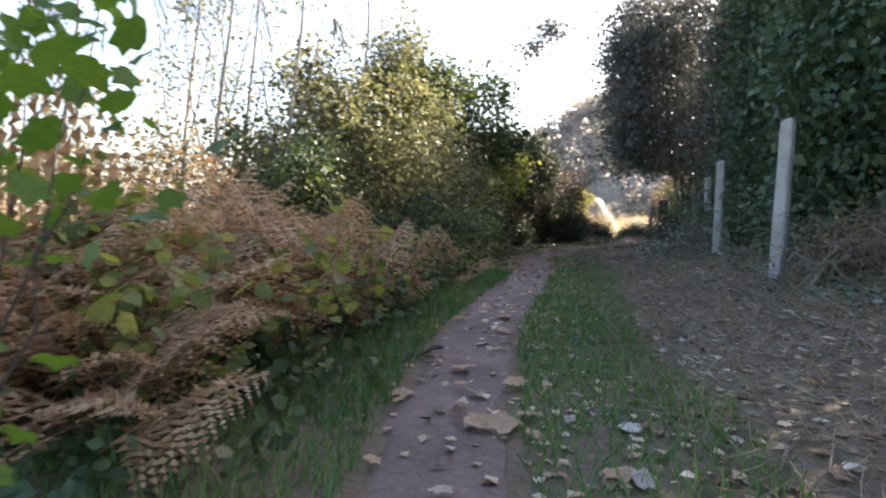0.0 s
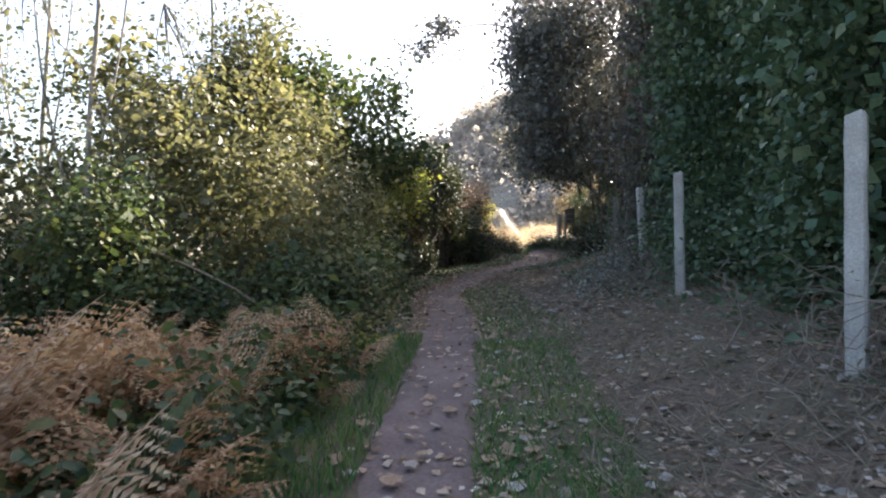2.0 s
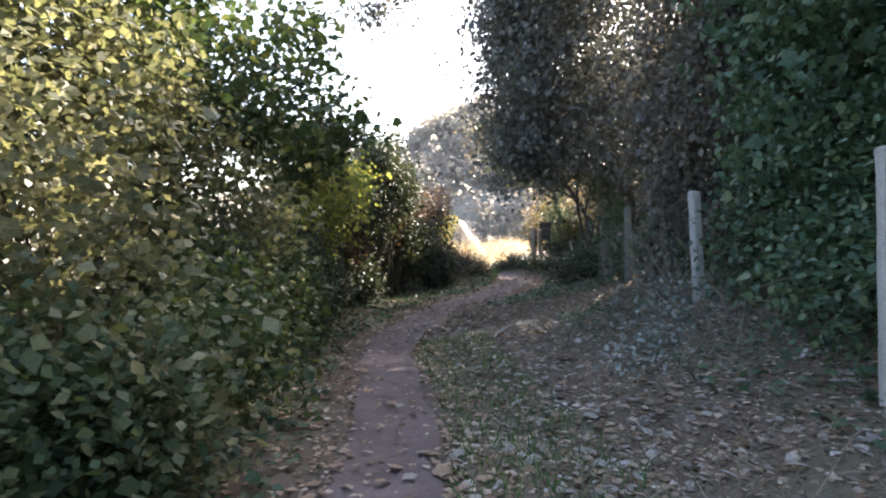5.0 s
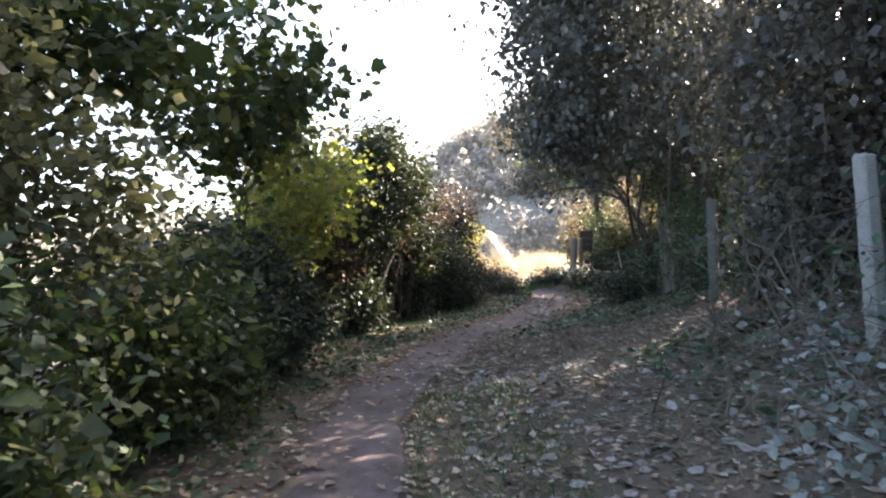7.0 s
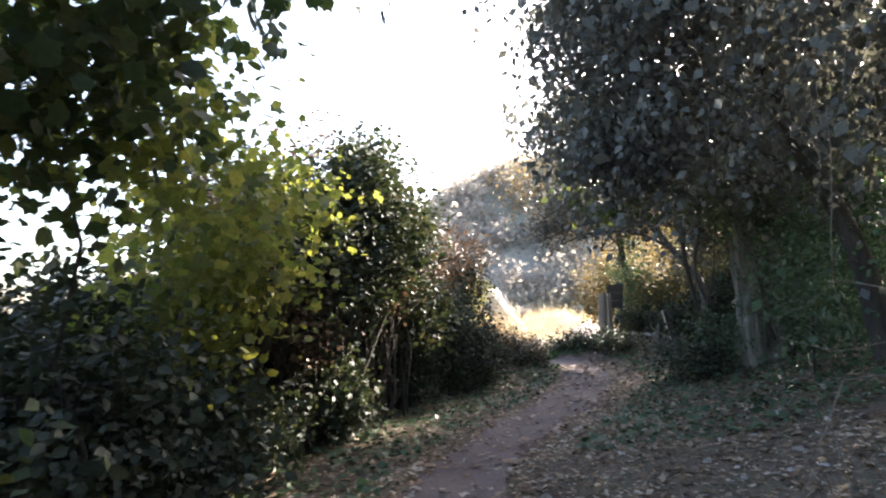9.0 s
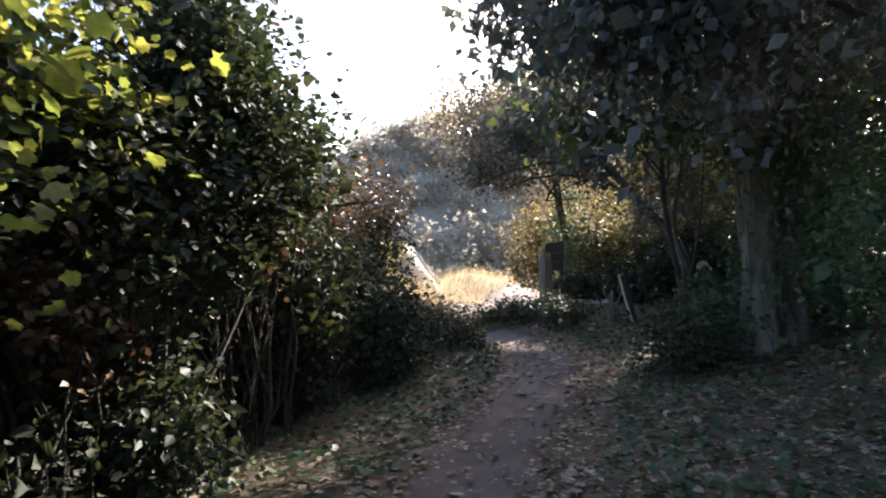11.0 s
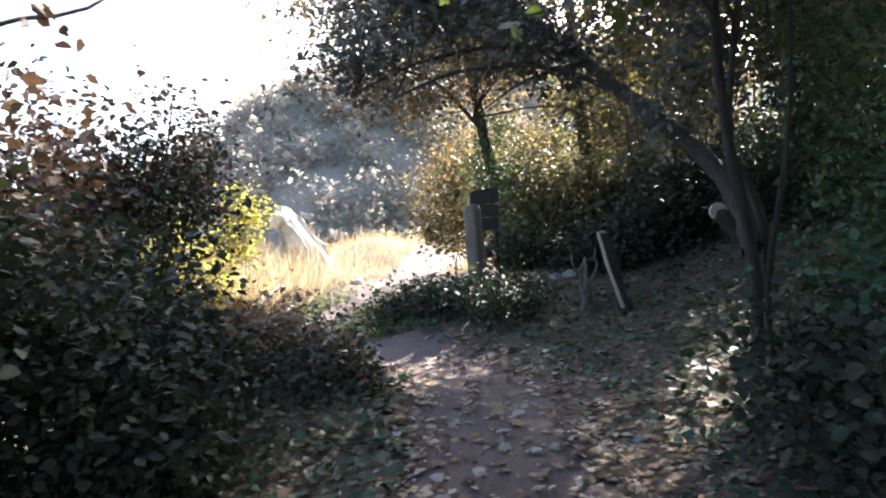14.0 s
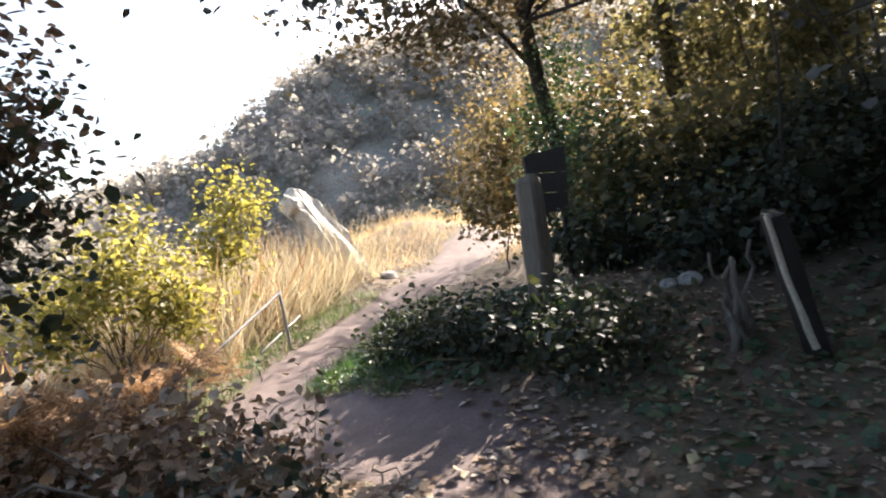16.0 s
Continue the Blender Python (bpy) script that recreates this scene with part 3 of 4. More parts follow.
shrub("fern_clump", "low dark ferny bush at the foot of the tree", [(7.6, 21.9, 1.35, 0.55, 0.5, 0.35), (8.2, 22.3, 1.4, 0.5, 0.5, 0.4)], 3200, 0.06, M_BRAMBLE, shell=0.4, stems=4, stem_r=0.008)
shrub("evergreen_thicket", "dense dark thicket with glinting leaves on the bank", [(11.3, 28.2, 2.7, 1.4, 1.0, 0.9), (12.9, 27.6, 3.2, 1.5, 1.0, 0.9), (10.7, 28.6, 2.2, 0.6, 0.5, 0.6), (13.9, 29.2, 4.2, 2.0, 1.6, 2.0), (12.6, 27.6, 5.0, 1.6, 1.4, 1.6), (14.4, 26.2, 6.2, 2.0, 2.0, 1.9), (10.7, 24.6, 5.5, 1.3, 1.2, 1.2), (11.5, 26.0, 6.2, 1.6, 1.3, 1.2), (12.7, 24.3, 4.6, 1.4, 1.5, 2.2), (11.9, 22.4, 5.6, 1.5, 1.5, 1.8)], 46000, 0.085, M_OLIVE, shell=0.35, stems=44, shape="small", rough=4)
# dark leaves stand in for shade under the thicket; last two masses block sun
shrub("shaded_thicket", "dense lower thicket with leaves darkened for the shade under it", [(12.6, 27.0, 2.4, 1.5, 1.1, 1.0), (11.6, 28.0, 2.1, 0.9, 0.8, 0.6), (14.6, 25.6, 2.8, 1.8, 1.8, 1.6), (12.4, 26.6, 2.0, 1.1, 1.0, 0.7), (12.2, 24.6, 3.2, 1.1, 0.9, 1.2), (13.4, 25.2, 4.6, 1.2, 1.2, 1.4)], 56000, 0.075, M_BRAMBLE, shell=0.5, stems=22, shape="small", fill=16000, rough=4)
shrub("autumn_thicket", "tall tangled olive and brown thicket behind the board", [(11.4, 31.6, 3.0, 1.2, 0.9, 1.3), (13.2, 31.4, 3.0, 1.4, 1.0, 1.3), (15.4, 31.2, 3.8, 1.6, 1.2, 2.2), (17.6, 31.0, 4.4, 1.8, 1.3, 2.6), (15.6, 29.6, 6.2, 1.6, 1.3, 1.4)], 30000, 0.085, M_AUTUMN, shell=0.3, stems=40, bark=M_TWIG, shape="small", rough=5, spread=0.2)
# added tree; its crown, mostly out of view, keeps sun off the path
z = gz(13.2, 30.2)
tree("shade_tree", "added bank tree whose high olive and brown crown shades the path", [(13.2, 30.2, z - 0.1), (13.1, 30.2, z + 2), (12.9, 30.0, z + 4), (12.7, 29.8, z + 6.5)], 0.14,
     [([(13.0, 30.1, z + 3), (12.2, 29.2, z + 4.2), (11.4, 28.4, z + 5.2)], 0.06), ([(12.95, 30.0, z + 3.6), (13.9, 29.6, z + 4.8), (14.8, 29.2, z + 5.6)], 0.06)],
     [(12.6, 29.9, 7.4, 1.8, 1.4, 1.3), (11.2, 28.2, 7.0, 1.5, 1.4, 1.2), (14.4, 29.2, 7.6, 1.8, 1.6, 1.6)], 13000, 0.085, M_AUTUMN, shell=0.2, shape="small", branches=36, spread=0.22)
z = gz(10.7, 29.6)
tree("oak_tree", "ivy-trunked oak with thin rust-coloured autumn leaves", [(10.7, 29.6, z - 0.1), (10.65, 29.6, z + 1.4), (10.45, 29.6, z + 2.6), (10.2, 29.5, z + 4.6)], 0.13,
     [([(10.45, 29.6, z + 2.5), (9.6, 29.4, z + 3.2), (8.6, 29.0, z + 3.4), (7.8, 28.6, z + 3.8)], 0.035), ([(10.4, 29.6, z + 2.8), (10.8, 30.2, z + 4.0), (11.8, 30.6, z + 5.2)], 0.07)],
     [(8.3, 29.2, 5.6, 1.5, 1.2, 0.9), (10.4, 30.2, 6.2, 1.8, 1.6, 1.6), (9.0, 29.4, 4.5, 1.3, 0.7, 0.5), (10.3, 28.6, 4.9, 1.2, 0.8, 0.6), (11.9, 31.5, 6.6, 1.5, 1.5, 1.6)], 22000, 0.07, M_RUST, shell=0.2, spread=0.24, branches=40)
shrub("trunk_ivy", "ivy wrapped round an oak trunk", [(10.6, 29.5, z + 1.4, 0.5, 0.45, 1.5), (10.7, 28.9, 2.5, 0.6, 0.5, 0.8)], 7000, 0.055, M_IVY, base=(10.7, 29.4), shell=0.6, stems=4)
shrub("autumn_shrub", "thin shrub with rusty brown autumn leaves", [(12.8, 34.0, 3.4, 1.6, 1.5, 1.8), (14.8, 36.5, 4.2, 1.8, 1.8, 2.2), (11.3, 33.2, 2.9, 1.0, 0.9, 1.1)], 12000, 0.07, M_RUST, shell=0.3, stems=22, spread=0.25)

# the multi-stemmed tree beside the path, with its leaning limb
z = gz(8.75, 23.3)
elder = tree("elder_tree", "multi-stemmed small tree with a thick moss-grown leaning limb", [(8.75, 23.3, z - 0.1), (8.7, 23.25, z + 0.7), (8.5, 23.2, z + 1.5), (8.4, 23.15, z + 2.3), (8.45, 23.1, z + 4)], 0.05,
     [([(8.8, 23.32, z - 0.05), (8.9, 23.3, z + 0.9), (8.75, 23.4, z + 1.6), (8.9, 23.35, z + 2.6), (8.8, 23.3, z + 4)], 0.04), ([(8.73, 23.2, z), (8.65, 23.1, z + 0.6), (8.87, 23.0, z + 1.7), (9.0, 23.0, z + 3.0)], 0.028),
      ([(8.85, 23.35, z + 0.75), (9.02, 23.55, z + 1.05), (9.16, 24.0, 2.75), (9.06, 24.7, 3.4), (8.97, 25.3, 3.97), (8.75, 25.9, 4.6), (8.3, 26.4, 5.2)], 0.095),
      ([(9.06, 24.7, 3.4), (8.5, 25.1, 3.75), (7.8, 25.5, 3.8), (7.2, 25.7, 3.6)], 0.03), ([(8.97, 25.3, 3.95), (8.3, 25.7, 4.1), (7.6, 26.0, 4.0), (7.0, 26.1, 3.75)], 0.028),
      ([(9.0, 25.1, 3.8), (8.6, 25.6, 3.75), (8.3, 26.2, 3.5)], 0.022), ([(8.85, 25.6, 4.3), (8.0, 26.2, 4.7), (7.0, 26.6, 4.7)], 0.03)],
     [(7.7, 25.8, 4.5, 1.2, 0.8, 0.45), (9.0, 23.6, 5.1, 1.3, 1.2, 0.8), (7.1, 26.1, 4.0, 0.6, 0.5, 0.3), (8.5, 25.4, 4.1, 0.6, 0.5, 0.3), (9.6, 24.2, 4.5, 0.9, 0.8, 0.7), (8.6, 26.2, 5.2, 1.4, 1.0, 0.5), (9.12, 24.4, 3.15, 0.2, 0.4, 0.3), (8.98, 25.2, 3.85, 0.25, 0.4, 0.3), (9.25, 23.9, 3.5, 0.4, 0.4, 0.5)], 26000, 0.06, M_DARK, shell=0.15, branches=44)
z = gz(8.5, 21.7)
pale_trunk = thing("dead_tree", "broad pale peeling dead tree trunk among ivy", "tree", (8.65, 21.75, z))
for tx0, ty0, tr, th in ((8.55, 21.78, 0.17, 3.6), (8.88, 21.62, 0.13, 3.2)):
    TV, TF, NR, NS = [], [], 70, 36
    for h in np.linspace(-0.15, th, NR):
        for q in range(NS):
            w = 2 * math.pi * q / NS
            d3 = Vector((math.cos(w), math.sin(w), 0))
            rough = 0.3 * noise.noise(Vector((d3.x * 2.2, d3.y * 2.2, h * 0.7 + tx0))) + 0.2 * noise.noise(Vector((d3.x * 6, d3.y * 6, h * 1.3))) + 0.1 * noise.noise(Vector((d3.x * 15, d3.y * 15, h * 6)))
            rr = tr * (1 - 0.06 * h + 0.5 * math.exp(-max(h, 0) * 4)) * (1 + rough)
            TV.append((tx0 + 0.03 * h + rr * d3.x, ty0 + rr * d3.y, z + h))
    for k in range(NR - 1):
        for q in range(NS):
            TF.append((k * NS + q, k * NS + (q + 1) % NS, (k + 1) * NS + (q + 1) % NS, (k + 1) * NS + q))
    TF.append(tuple((NR - 1) * NS + q for q in range(NS)))
    part("trunk", mesh_from("trunk", TV, TF, M_PALEBARK, True), pale_trunk)
for k in range(12):
    w, h = rng.uniform(2.6, 5.6), rng.uniform(0.3, 2.2)
    a = np.array([8.56 + 0.19 * math.cos(w), 21.77 + 0.19 * math.sin(w), z + h])
    part("bark_strip", tube("bark_strip", bent(a, a + np.array([0.04, 0, -rng.uniform(0.3, 0.8)]), 5, 0.05), 0.028, 0.012, M_PALEBARK, 5), pale_trunk)
shrub("trunk_ivy", "ivy hanging over a pale dead trunk", [(8.6, 21.6, z + 2.6, 0.7, 0.7, 0.6), (9.3, 21.5, z + 1.2, 0.4, 0.6, 1.3), (8.2, 22.0, z + 0.35, 0.4, 0.4, 0.4)], 9000, 0.058, M_IVY, base=(8.9, 21.6), shell=0.7, stems=4)

bough = shrub("maple_bough", "leafy green maple bough hanging beside the path", [(6.9, 22.3, 4.05, 0.8, 0.6, 0.4), (7.6, 22.9, 4.3, 0.8, 0.6, 0.45), (8.3, 22.6, 4.1, 0.6, 0.5, 0.5)], 2000, 0.09, M_GREEN, base=(8.45, 22.95), shell=0.2, stems=0, shape="lobed", spread=0.2)
for tip in [(6.9, 22.3, 4.05), (7.6, 22.9, 4.3), (8.3, 22.6, 4.1)]:
    part("branch", tube("branch", bent((8.3, 22.95, 3.3), tip, 8, 0.15), 0.014, 0.005, M_BARK, 6), bough)

# ---------- left of the path ----------
shrub("hazel_bush", "tall hazel bush with yellowing leaves", [(-1.3, 11.6, 2.6, 1.2, 1.4, 1.6), (-0.2, 11.0, 1.9, 0.9, 1.2, 1.1), (-2.7, 12.6, 3.0, 1.3, 1.3, 1.8), (-0.6, 13.2, 2.9, 1.0, 1.2, 1.5), (-0.9, 12.4, 4.7, 0.8, 0.8, 1.2), (0.2, 13.6, 2.6, 0.8, 0.9, 1.2)], 38000, 0.066, M_HAZEL, shell=0.3, stems=26, shape="small", rough=5)
shrub("hazel_bush", "leafy hazel crowding over the bramble, half turned yellow", [(-1.5, 10.4, 2.2, 0.9, 0.8, 1.2), (-1.5, 10.9, 3.5, 0.9, 0.9, 0.9), (-0.7, 11.6, 3.5, 0.7, 0.8, 0.8), (-2.8, 10.6, 2.4, 1.0, 0.9, 1.4), (-2.6, 11.0, 3.9, 0.8, 0.8, 0.9)], 7000, 0.085, M_HAZEL, shell=0.25, stems=22, rough=4, bark=M_TWIG)
shrub("bramble_thicket", "low dark bramble thicket beside the path", [(-0.1, 10.4, 1.2, 0.8, 0.9, 0.65), (0.4, 12.6, 1.4, 0.75, 1.3, 0.8), (0.75, 14.8, 1.3, 0.65, 1.2, 0.75), (-1.6, 10.2, 1.2, 1.0, 0.9, 0.8), (-3.3, 10.6, 1.3, 1.1, 1.0, 0.9), (-1.0, 14.2, 1.5, 1.2, 1.4, 0.9), (-2.0, 9.6, 1.6, 0.8, 0.7, 0.8)], 48000, 0.062, M_GREEN, shell=0.45, stems=22, shape="small", rough=5, fill=3000)
shrub("holly_bush", "small dark evergreen bush at the path edge", [(1.0, 16.4, 1.6, 0.6, 0.8, 0.7), (0.5, 16.2, 1.4, 0.7, 0.7, 0.7)], 8000, 0.055, M_BRAMBLE, shell=0.5, rough=3)
for x, y, h in [(-3.4, 9.4, 5.2), (-4.4, 10.8, 6.0), (-2.6, 10.4, 5.6), (-5.4, 9.0, 5.0), (-3.9, 12.4, 6.4), (-1.9, 13.2, 6.2)]:
    z = gz(x, y)
    bl = [(x + rng.normal() * 0.25, y + rng.normal() * 0.25, z + h * f, 0.55, 0.55, 0.6) for f in (0.35, 0.55, 0.75, 0.95)]
    tree("birch_sapling", "thin pale birch sapling with sparse leaves", [(x, y, z - 0.1), (x + 0.1, y, z + h * 0.4), (x + 0.25, y + 0.1, z + h * 0.75), (x + 0.2, y, z + h)], 0.035,
         [([(x + 0.05, y, z + h * 0.2), (x - 0.3, y, z + h * 0.5), (x - 0.45, y + 0.1, z + h * 0.8)], 0.02), ([(x + 0.08, y, z + h * 0.3), (x + 0.5, y - 0.1, z + h * 0.6), (x + 0.7, y, z + h * 0.9)], 0.018)],
         bl, 1500, 0.05, M_HAZEL, bark=M_PALEBARK, shell=0.1, spread=0.22, branches=12)
shrub("scrub_thicket", "half-bare grey-green scrub behind the bracken", [(-4.6, 7.6, 1.6, 1.2, 1.2, 1.2), (-3.8, 9.0, 1.8, 1.1, 1.0, 1.3), (-6.0, 6.0, 1.4, 1.3, 1.3, 1.2), (-3.2, 5.2, 1.1, 0.8, 1.2, 0.6), (-5.4, 3.6, 1.2, 1.2, 1.2, 1.0)], 14000, 0.055, M_RUST, shell=0.25, stems=40, stem_r=0.012, bark=M_TWIG, spread=0.22)
z = gz(-0.5, 14.8)
tree("sycamore_tree", "young sycamore with leafy boughs hanging over the path", [(-0.5, 14.8, z - 0.1), (-0.4, 14.8, z + 1.4), (-0.2, 14.9, z + 2.6), (0.0, 15.0, z + 4)], 0.06,
     [([(-0.4, 14.8, z + 1.6), (0.3, 14.6, z + 2.6), (1.1, 14.4, z + 3.2)], 0.03), ([(-0.45, 14.8, z + 0.6), (-1.0, 14.6, z + 1.8), (-1.3, 14.4, z + 3)], 0.035)],
     [(0.6, 14.7, 3.5, 1.1, 1.0, 0.5), (1.5, 15.5, 3.4, 0.6, 0.8, 0.45), (0.9, 16.2, 3.2, 0.8, 0.8, 0.5), (-0.9, 14.9, 3.5, 1.2, 1.1, 0.7), (0.2, 15.2, 4.4, 1.5, 1.2, 0.6), (-0.3, 13.2, 4.2, 0.9, 0.8, 0.6), (-1.4, 14.4, 2.7, 0.9, 0.8, 0.5)], 10400, 0.075, M_GREEN, shell=0.25, shape="lobed", branches=20)
shrub("thorn_hedge", "overgrown hawthorn hedge with brambles and ivy", [(1.1, 17.3, 1.45, 0.8, 1.1, 0.75), (1.8, 19.7, 2.95, 0.85, 1.0, 0.6), (2.8, 21.6, 2.9, 0.85, 0.9, 0.6), (3.6, 23.0, 2.2, 0.75, 0.9, 0.9), (0.4, 18.6, 1.6, 0.9, 1.3, 0.9), (1.3, 19.2, 1.2, 0.6, 1.2, 0.55), (2.3, 20.9, 1.3, 0.5, 0.7, 0.5), (1.1, 20.6, 1.6, 0.8, 1.4, 1.0), (3.1, 22.9, 1.5, 0.9, 1.0, 0.9), (3.2, 22.3, 3.3, 0.8, 0.9, 0.7), (2.5, 20.4, 3.3, 0.6, 0.8, 0.6), (2.9, 21.2, 3.8, 0.6, 0.7, 0.6)], 90000, 0.065, M_BRAMBLE, shell=0.45, stems=34, fill=16000, rough=5)
shrub("hedge_thicket", "close dark blackthorn filling the back of the hedge", [(0.6, 19.6, 1.7, 0.8, 1.5, 1.1), (1.5, 21.5, 1.9, 0.8, 1.2, 1.2), (2.4, 23.3, 1.9, 0.8, 1.2, 1.1), (-0.3, 17.6, 1.5, 0.9, 1.4, 0.9), (3.3, 24.6, 1.9, 0.8, 1.0, 1.1)], 26000, 0.07, M_BRAMBLE, shell=0.3, stems=30, shape="small", fill=14000)
shrub("maple_shrub", "bright yellow-green leafy maple growing through the hedge", [(1.45, 18.4, 2.6, 0.6, 0.7, 0.45), (1.9, 19.5, 3.2, 0.6, 0.9, 0.45), (1.3, 17.7, 2.2, 0.45, 0.55, 0.6), (1.45, 16.9, 3.2, 0.5, 0.6, 0.45), (1.8, 17.6, 2.9, 0.4, 0.6, 0.35), (1.2, 16.4, 3.5, 0.6, 0.5, 0.35)], 5000, 0.068, M_LIME, base=(1.4, 18.4), shell=0.1, shape="lobed", spread=0.24)
shrub("hawthorn_shrub", "spindly rust-leaved shoots over the hedge", [(2.7, 21.3, 3.4, 0.8, 0.8, 0.5), (3.8, 22.8, 3.2, 0.8, 0.9, 0.5), (2.1, 20.4, 4.0, 0.35, 0.35, 0.5), (1.2, 18.4, 3.1, 0.6, 0.6, 0.5)], 4000, 0.05, M_DEADLEAF, base=(3.0, 21.8), shell=0.2, stems=18, stem_r=0.012)
shrub("dead_bramble", "dead brown bramble leaves and bare twigs over the hedge face", [(2.0, 20.3, 2.2, 0.5, 0.9, 0.6), (2.9, 21.9, 2.5, 0.6, 0.7, 0.5), (3.7, 23.2, 2.2, 0.45, 0.6, 0.6), (2.5, 21.2, 3.2, 0.7, 0.8, 0.5)], 5200, 0.055, M_DEADLEAF, shell=0.3, stems=44, stem_r=0.008, bark=M_BARK, rough=3)
shrub("thorn_bush", "dark thorn bush with a few yellow leaves", [(5.45, 26.6, 3.15, 0.4, 0.5, 0.4), (4.9, 26.3, 3.1, 0.75, 0.8, 0.7), (4.3, 24.9, 2.9, 0.6, 0.6, 0.6), (4.1, 26.0, 2.4, 0.9, 0.9, 1.0)], 8500, 0.06, M_DEADLEAF, shell=0.2, stems=24, rough=5)
shrub("thorn_bush", "dark evergreen leaves of a thorn bush", [(4.4, 25.1, 1.9, 0.7, 0.7, 0.9), (4.8, 26.3, 2.6, 0.8, 0.8, 0.9), (5.5, 26.5, 2.9, 0.3, 0.4, 0.4)], 8000, 0.055, M_BRAMBLE, shell=0.5, stems=8)
shrub("ivy_stump", "ivy-smothered stump at the end of the hedge", [(4.95, 24.2, 1.55, 0.32, 0.35, 0.65), (4.6, 23.9, 1.5, 0.45, 0.5, 0.7)], 9000, 0.055, M_BRAMBLE, shell=0.7, stems=3)
shrub("debris_mound", "heap of dead brown leaves, bracken and ivy", [(5.9, 25.6, 1.5, 0.62, 0.55, 0.26), (6.2, 25.3, 1.3, 0.42, 0.4, 0.26), (5.2, 25.8, 1.55, 0.6, 0.6, 0.3), (5.5, 26.6, 1.2, 0.7, 0.7, 0.25)], 11000, 0.052, M_LITTER, shell=0.3, stems=26, stem_r=0.007, bark=M_TWIG)
shrub("ivy_mound", "dark ivy trailing over the leaf heap", [(5.9, 25.1, 1.3, 0.6, 0.35, 0.28), (5.2, 25.2, 1.45, 0.5, 0.4, 0.35), (6.4, 25.25, 1.15, 0.3, 0.3, 0.2)], 3600, 0.055, M_BRAMBLE, shell=0.4, stems=8, stem_r=0.006)
shrub("ivy_bank", "glossy ivy covering the bank", [(8.15, 27.3, 1.4, 0.45, 0.8, 0.24), (8.6, 26.4, 1.42, 0.6, 0.5, 0.16), (7.95, 28.2, 1.25, 0.3, 0.6, 0.2)], 11000, 0.055, M_BRAMBLE, shell=0.3, stems=9, stem_r=0.006)
# sunlit far left
shrub("yellow_shrub", "shrub with bright yellow sunlit leaves", [(5.3, 31.5, 2.15, 0.85, 0.6, 0.75), (4.6, 31.7, 1.8, 0.7, 0.7, 0.6), (5.7, 31.6, 2.7, 0.45, 0.4, 0.4), (6.0, 31.4, 1.8, 0.5, 0.5, 0.5)], 4300, 0.075, M_YELLOW, shell=0.15, stems=22, stem_r=0.01)
shrub("yellow_shrub", "tall thin shrub with bright yellow sunlit leaves", [(7.0, 33.4, 3.0, 0.55, 0.5, 0.45), (6.7, 33.2, 2.3, 0.6, 0.5, 0.6)], 1500, 0.085, M_YELLOW, shell=0.2, stems=14, stem_r=0.009)
for bx, by, bz_, br in [(9.9, 37.5, 1.2, 0.6), (10.8, 38.6, 1.4, 0.7), (8.8, 38.5, 1.3, 0.8), (12.5, 41.5, 2.0, 0.9)]:
    shrub("grey_shrub", "pale leafless feathery shrub behind the stone", [(bx, by, bz_, br, br, 0.8)], 900, 0.06, M_STRAW, shell=0.1, stems=26, stem_r=0.012, bark=M_TWIG, spread=0.2)


# ---------- bracken ----------
def frond_mesh(length, arch):
    V, F = [], []
    n = 17
    pts = [np.array([0, length * u * (1 - 0.15 * arch * u), length * (0.75 * u - arch * u * u)]) for u in np.linspace(0, 1, n + 3)]
    tube_into(V, F, pts, 0.006, 0.002, 4)
    for k in range(4, n + 2):
        u = k / (n + 2)
        reach = length * 0.36 * math.sin(min(1, (1.05 - u) * 1.5) * math.pi / 2) ** 1.1
        for side in (-1, 1):
            a = pts[k]
            tip = a + np.array([side * reach, reach * 0.35, -reach * (0.18 + 0.3 * rng.random())])
            m = 8
            for j in range(m):
                w = (j + 0.5) / m
                c = a + (tip - a) * w
                s = reach * 0.145 * (1.15 - w)
                for q in (-1, 1):
                    i0 = len(V)
                    e = np.array([side * s * 0.5, q * s * 1.25, rng.normal() * s * 0.5])
                    V += [c - (tip - a) * 0.045, c + e, c + (tip - a) * 0.06]
                    F.append((i0, i0 + 1, i0 + 2))
    return mesh_from("frond", V, F, M_BRACKEN)


FRONDS = [frond_mesh(L, a) for L, a in ((0.95, 0.35), (0.8, 0.5), (1.1, 0.3), (0.7, 0.65))]


def bracken(x, y, big=1.0):
    z = gz(x, y)
    ob = thing("bracken", "dead rust-brown bracken with drooping fronds", "bracken", (x, y, z - 0.03), "dead bracken beside the path")
    for k in range(9):
        f = new("frond", FRONDS[rng.integers(len(FRONDS))])
        f.parent = ob
        s = big * (0.75 + 0.5 * rng.random())
        f.matrix_local = Matrix.LocRotScale((rng.normal() * 0.1, rng.normal() * 0.1, 0.05 + 0.3 * rng.random()), Euler((radians(rng.normal() * 14 + 14), radians(rng.normal() * 12), rng.random() * 6.28)), (s, s, s))


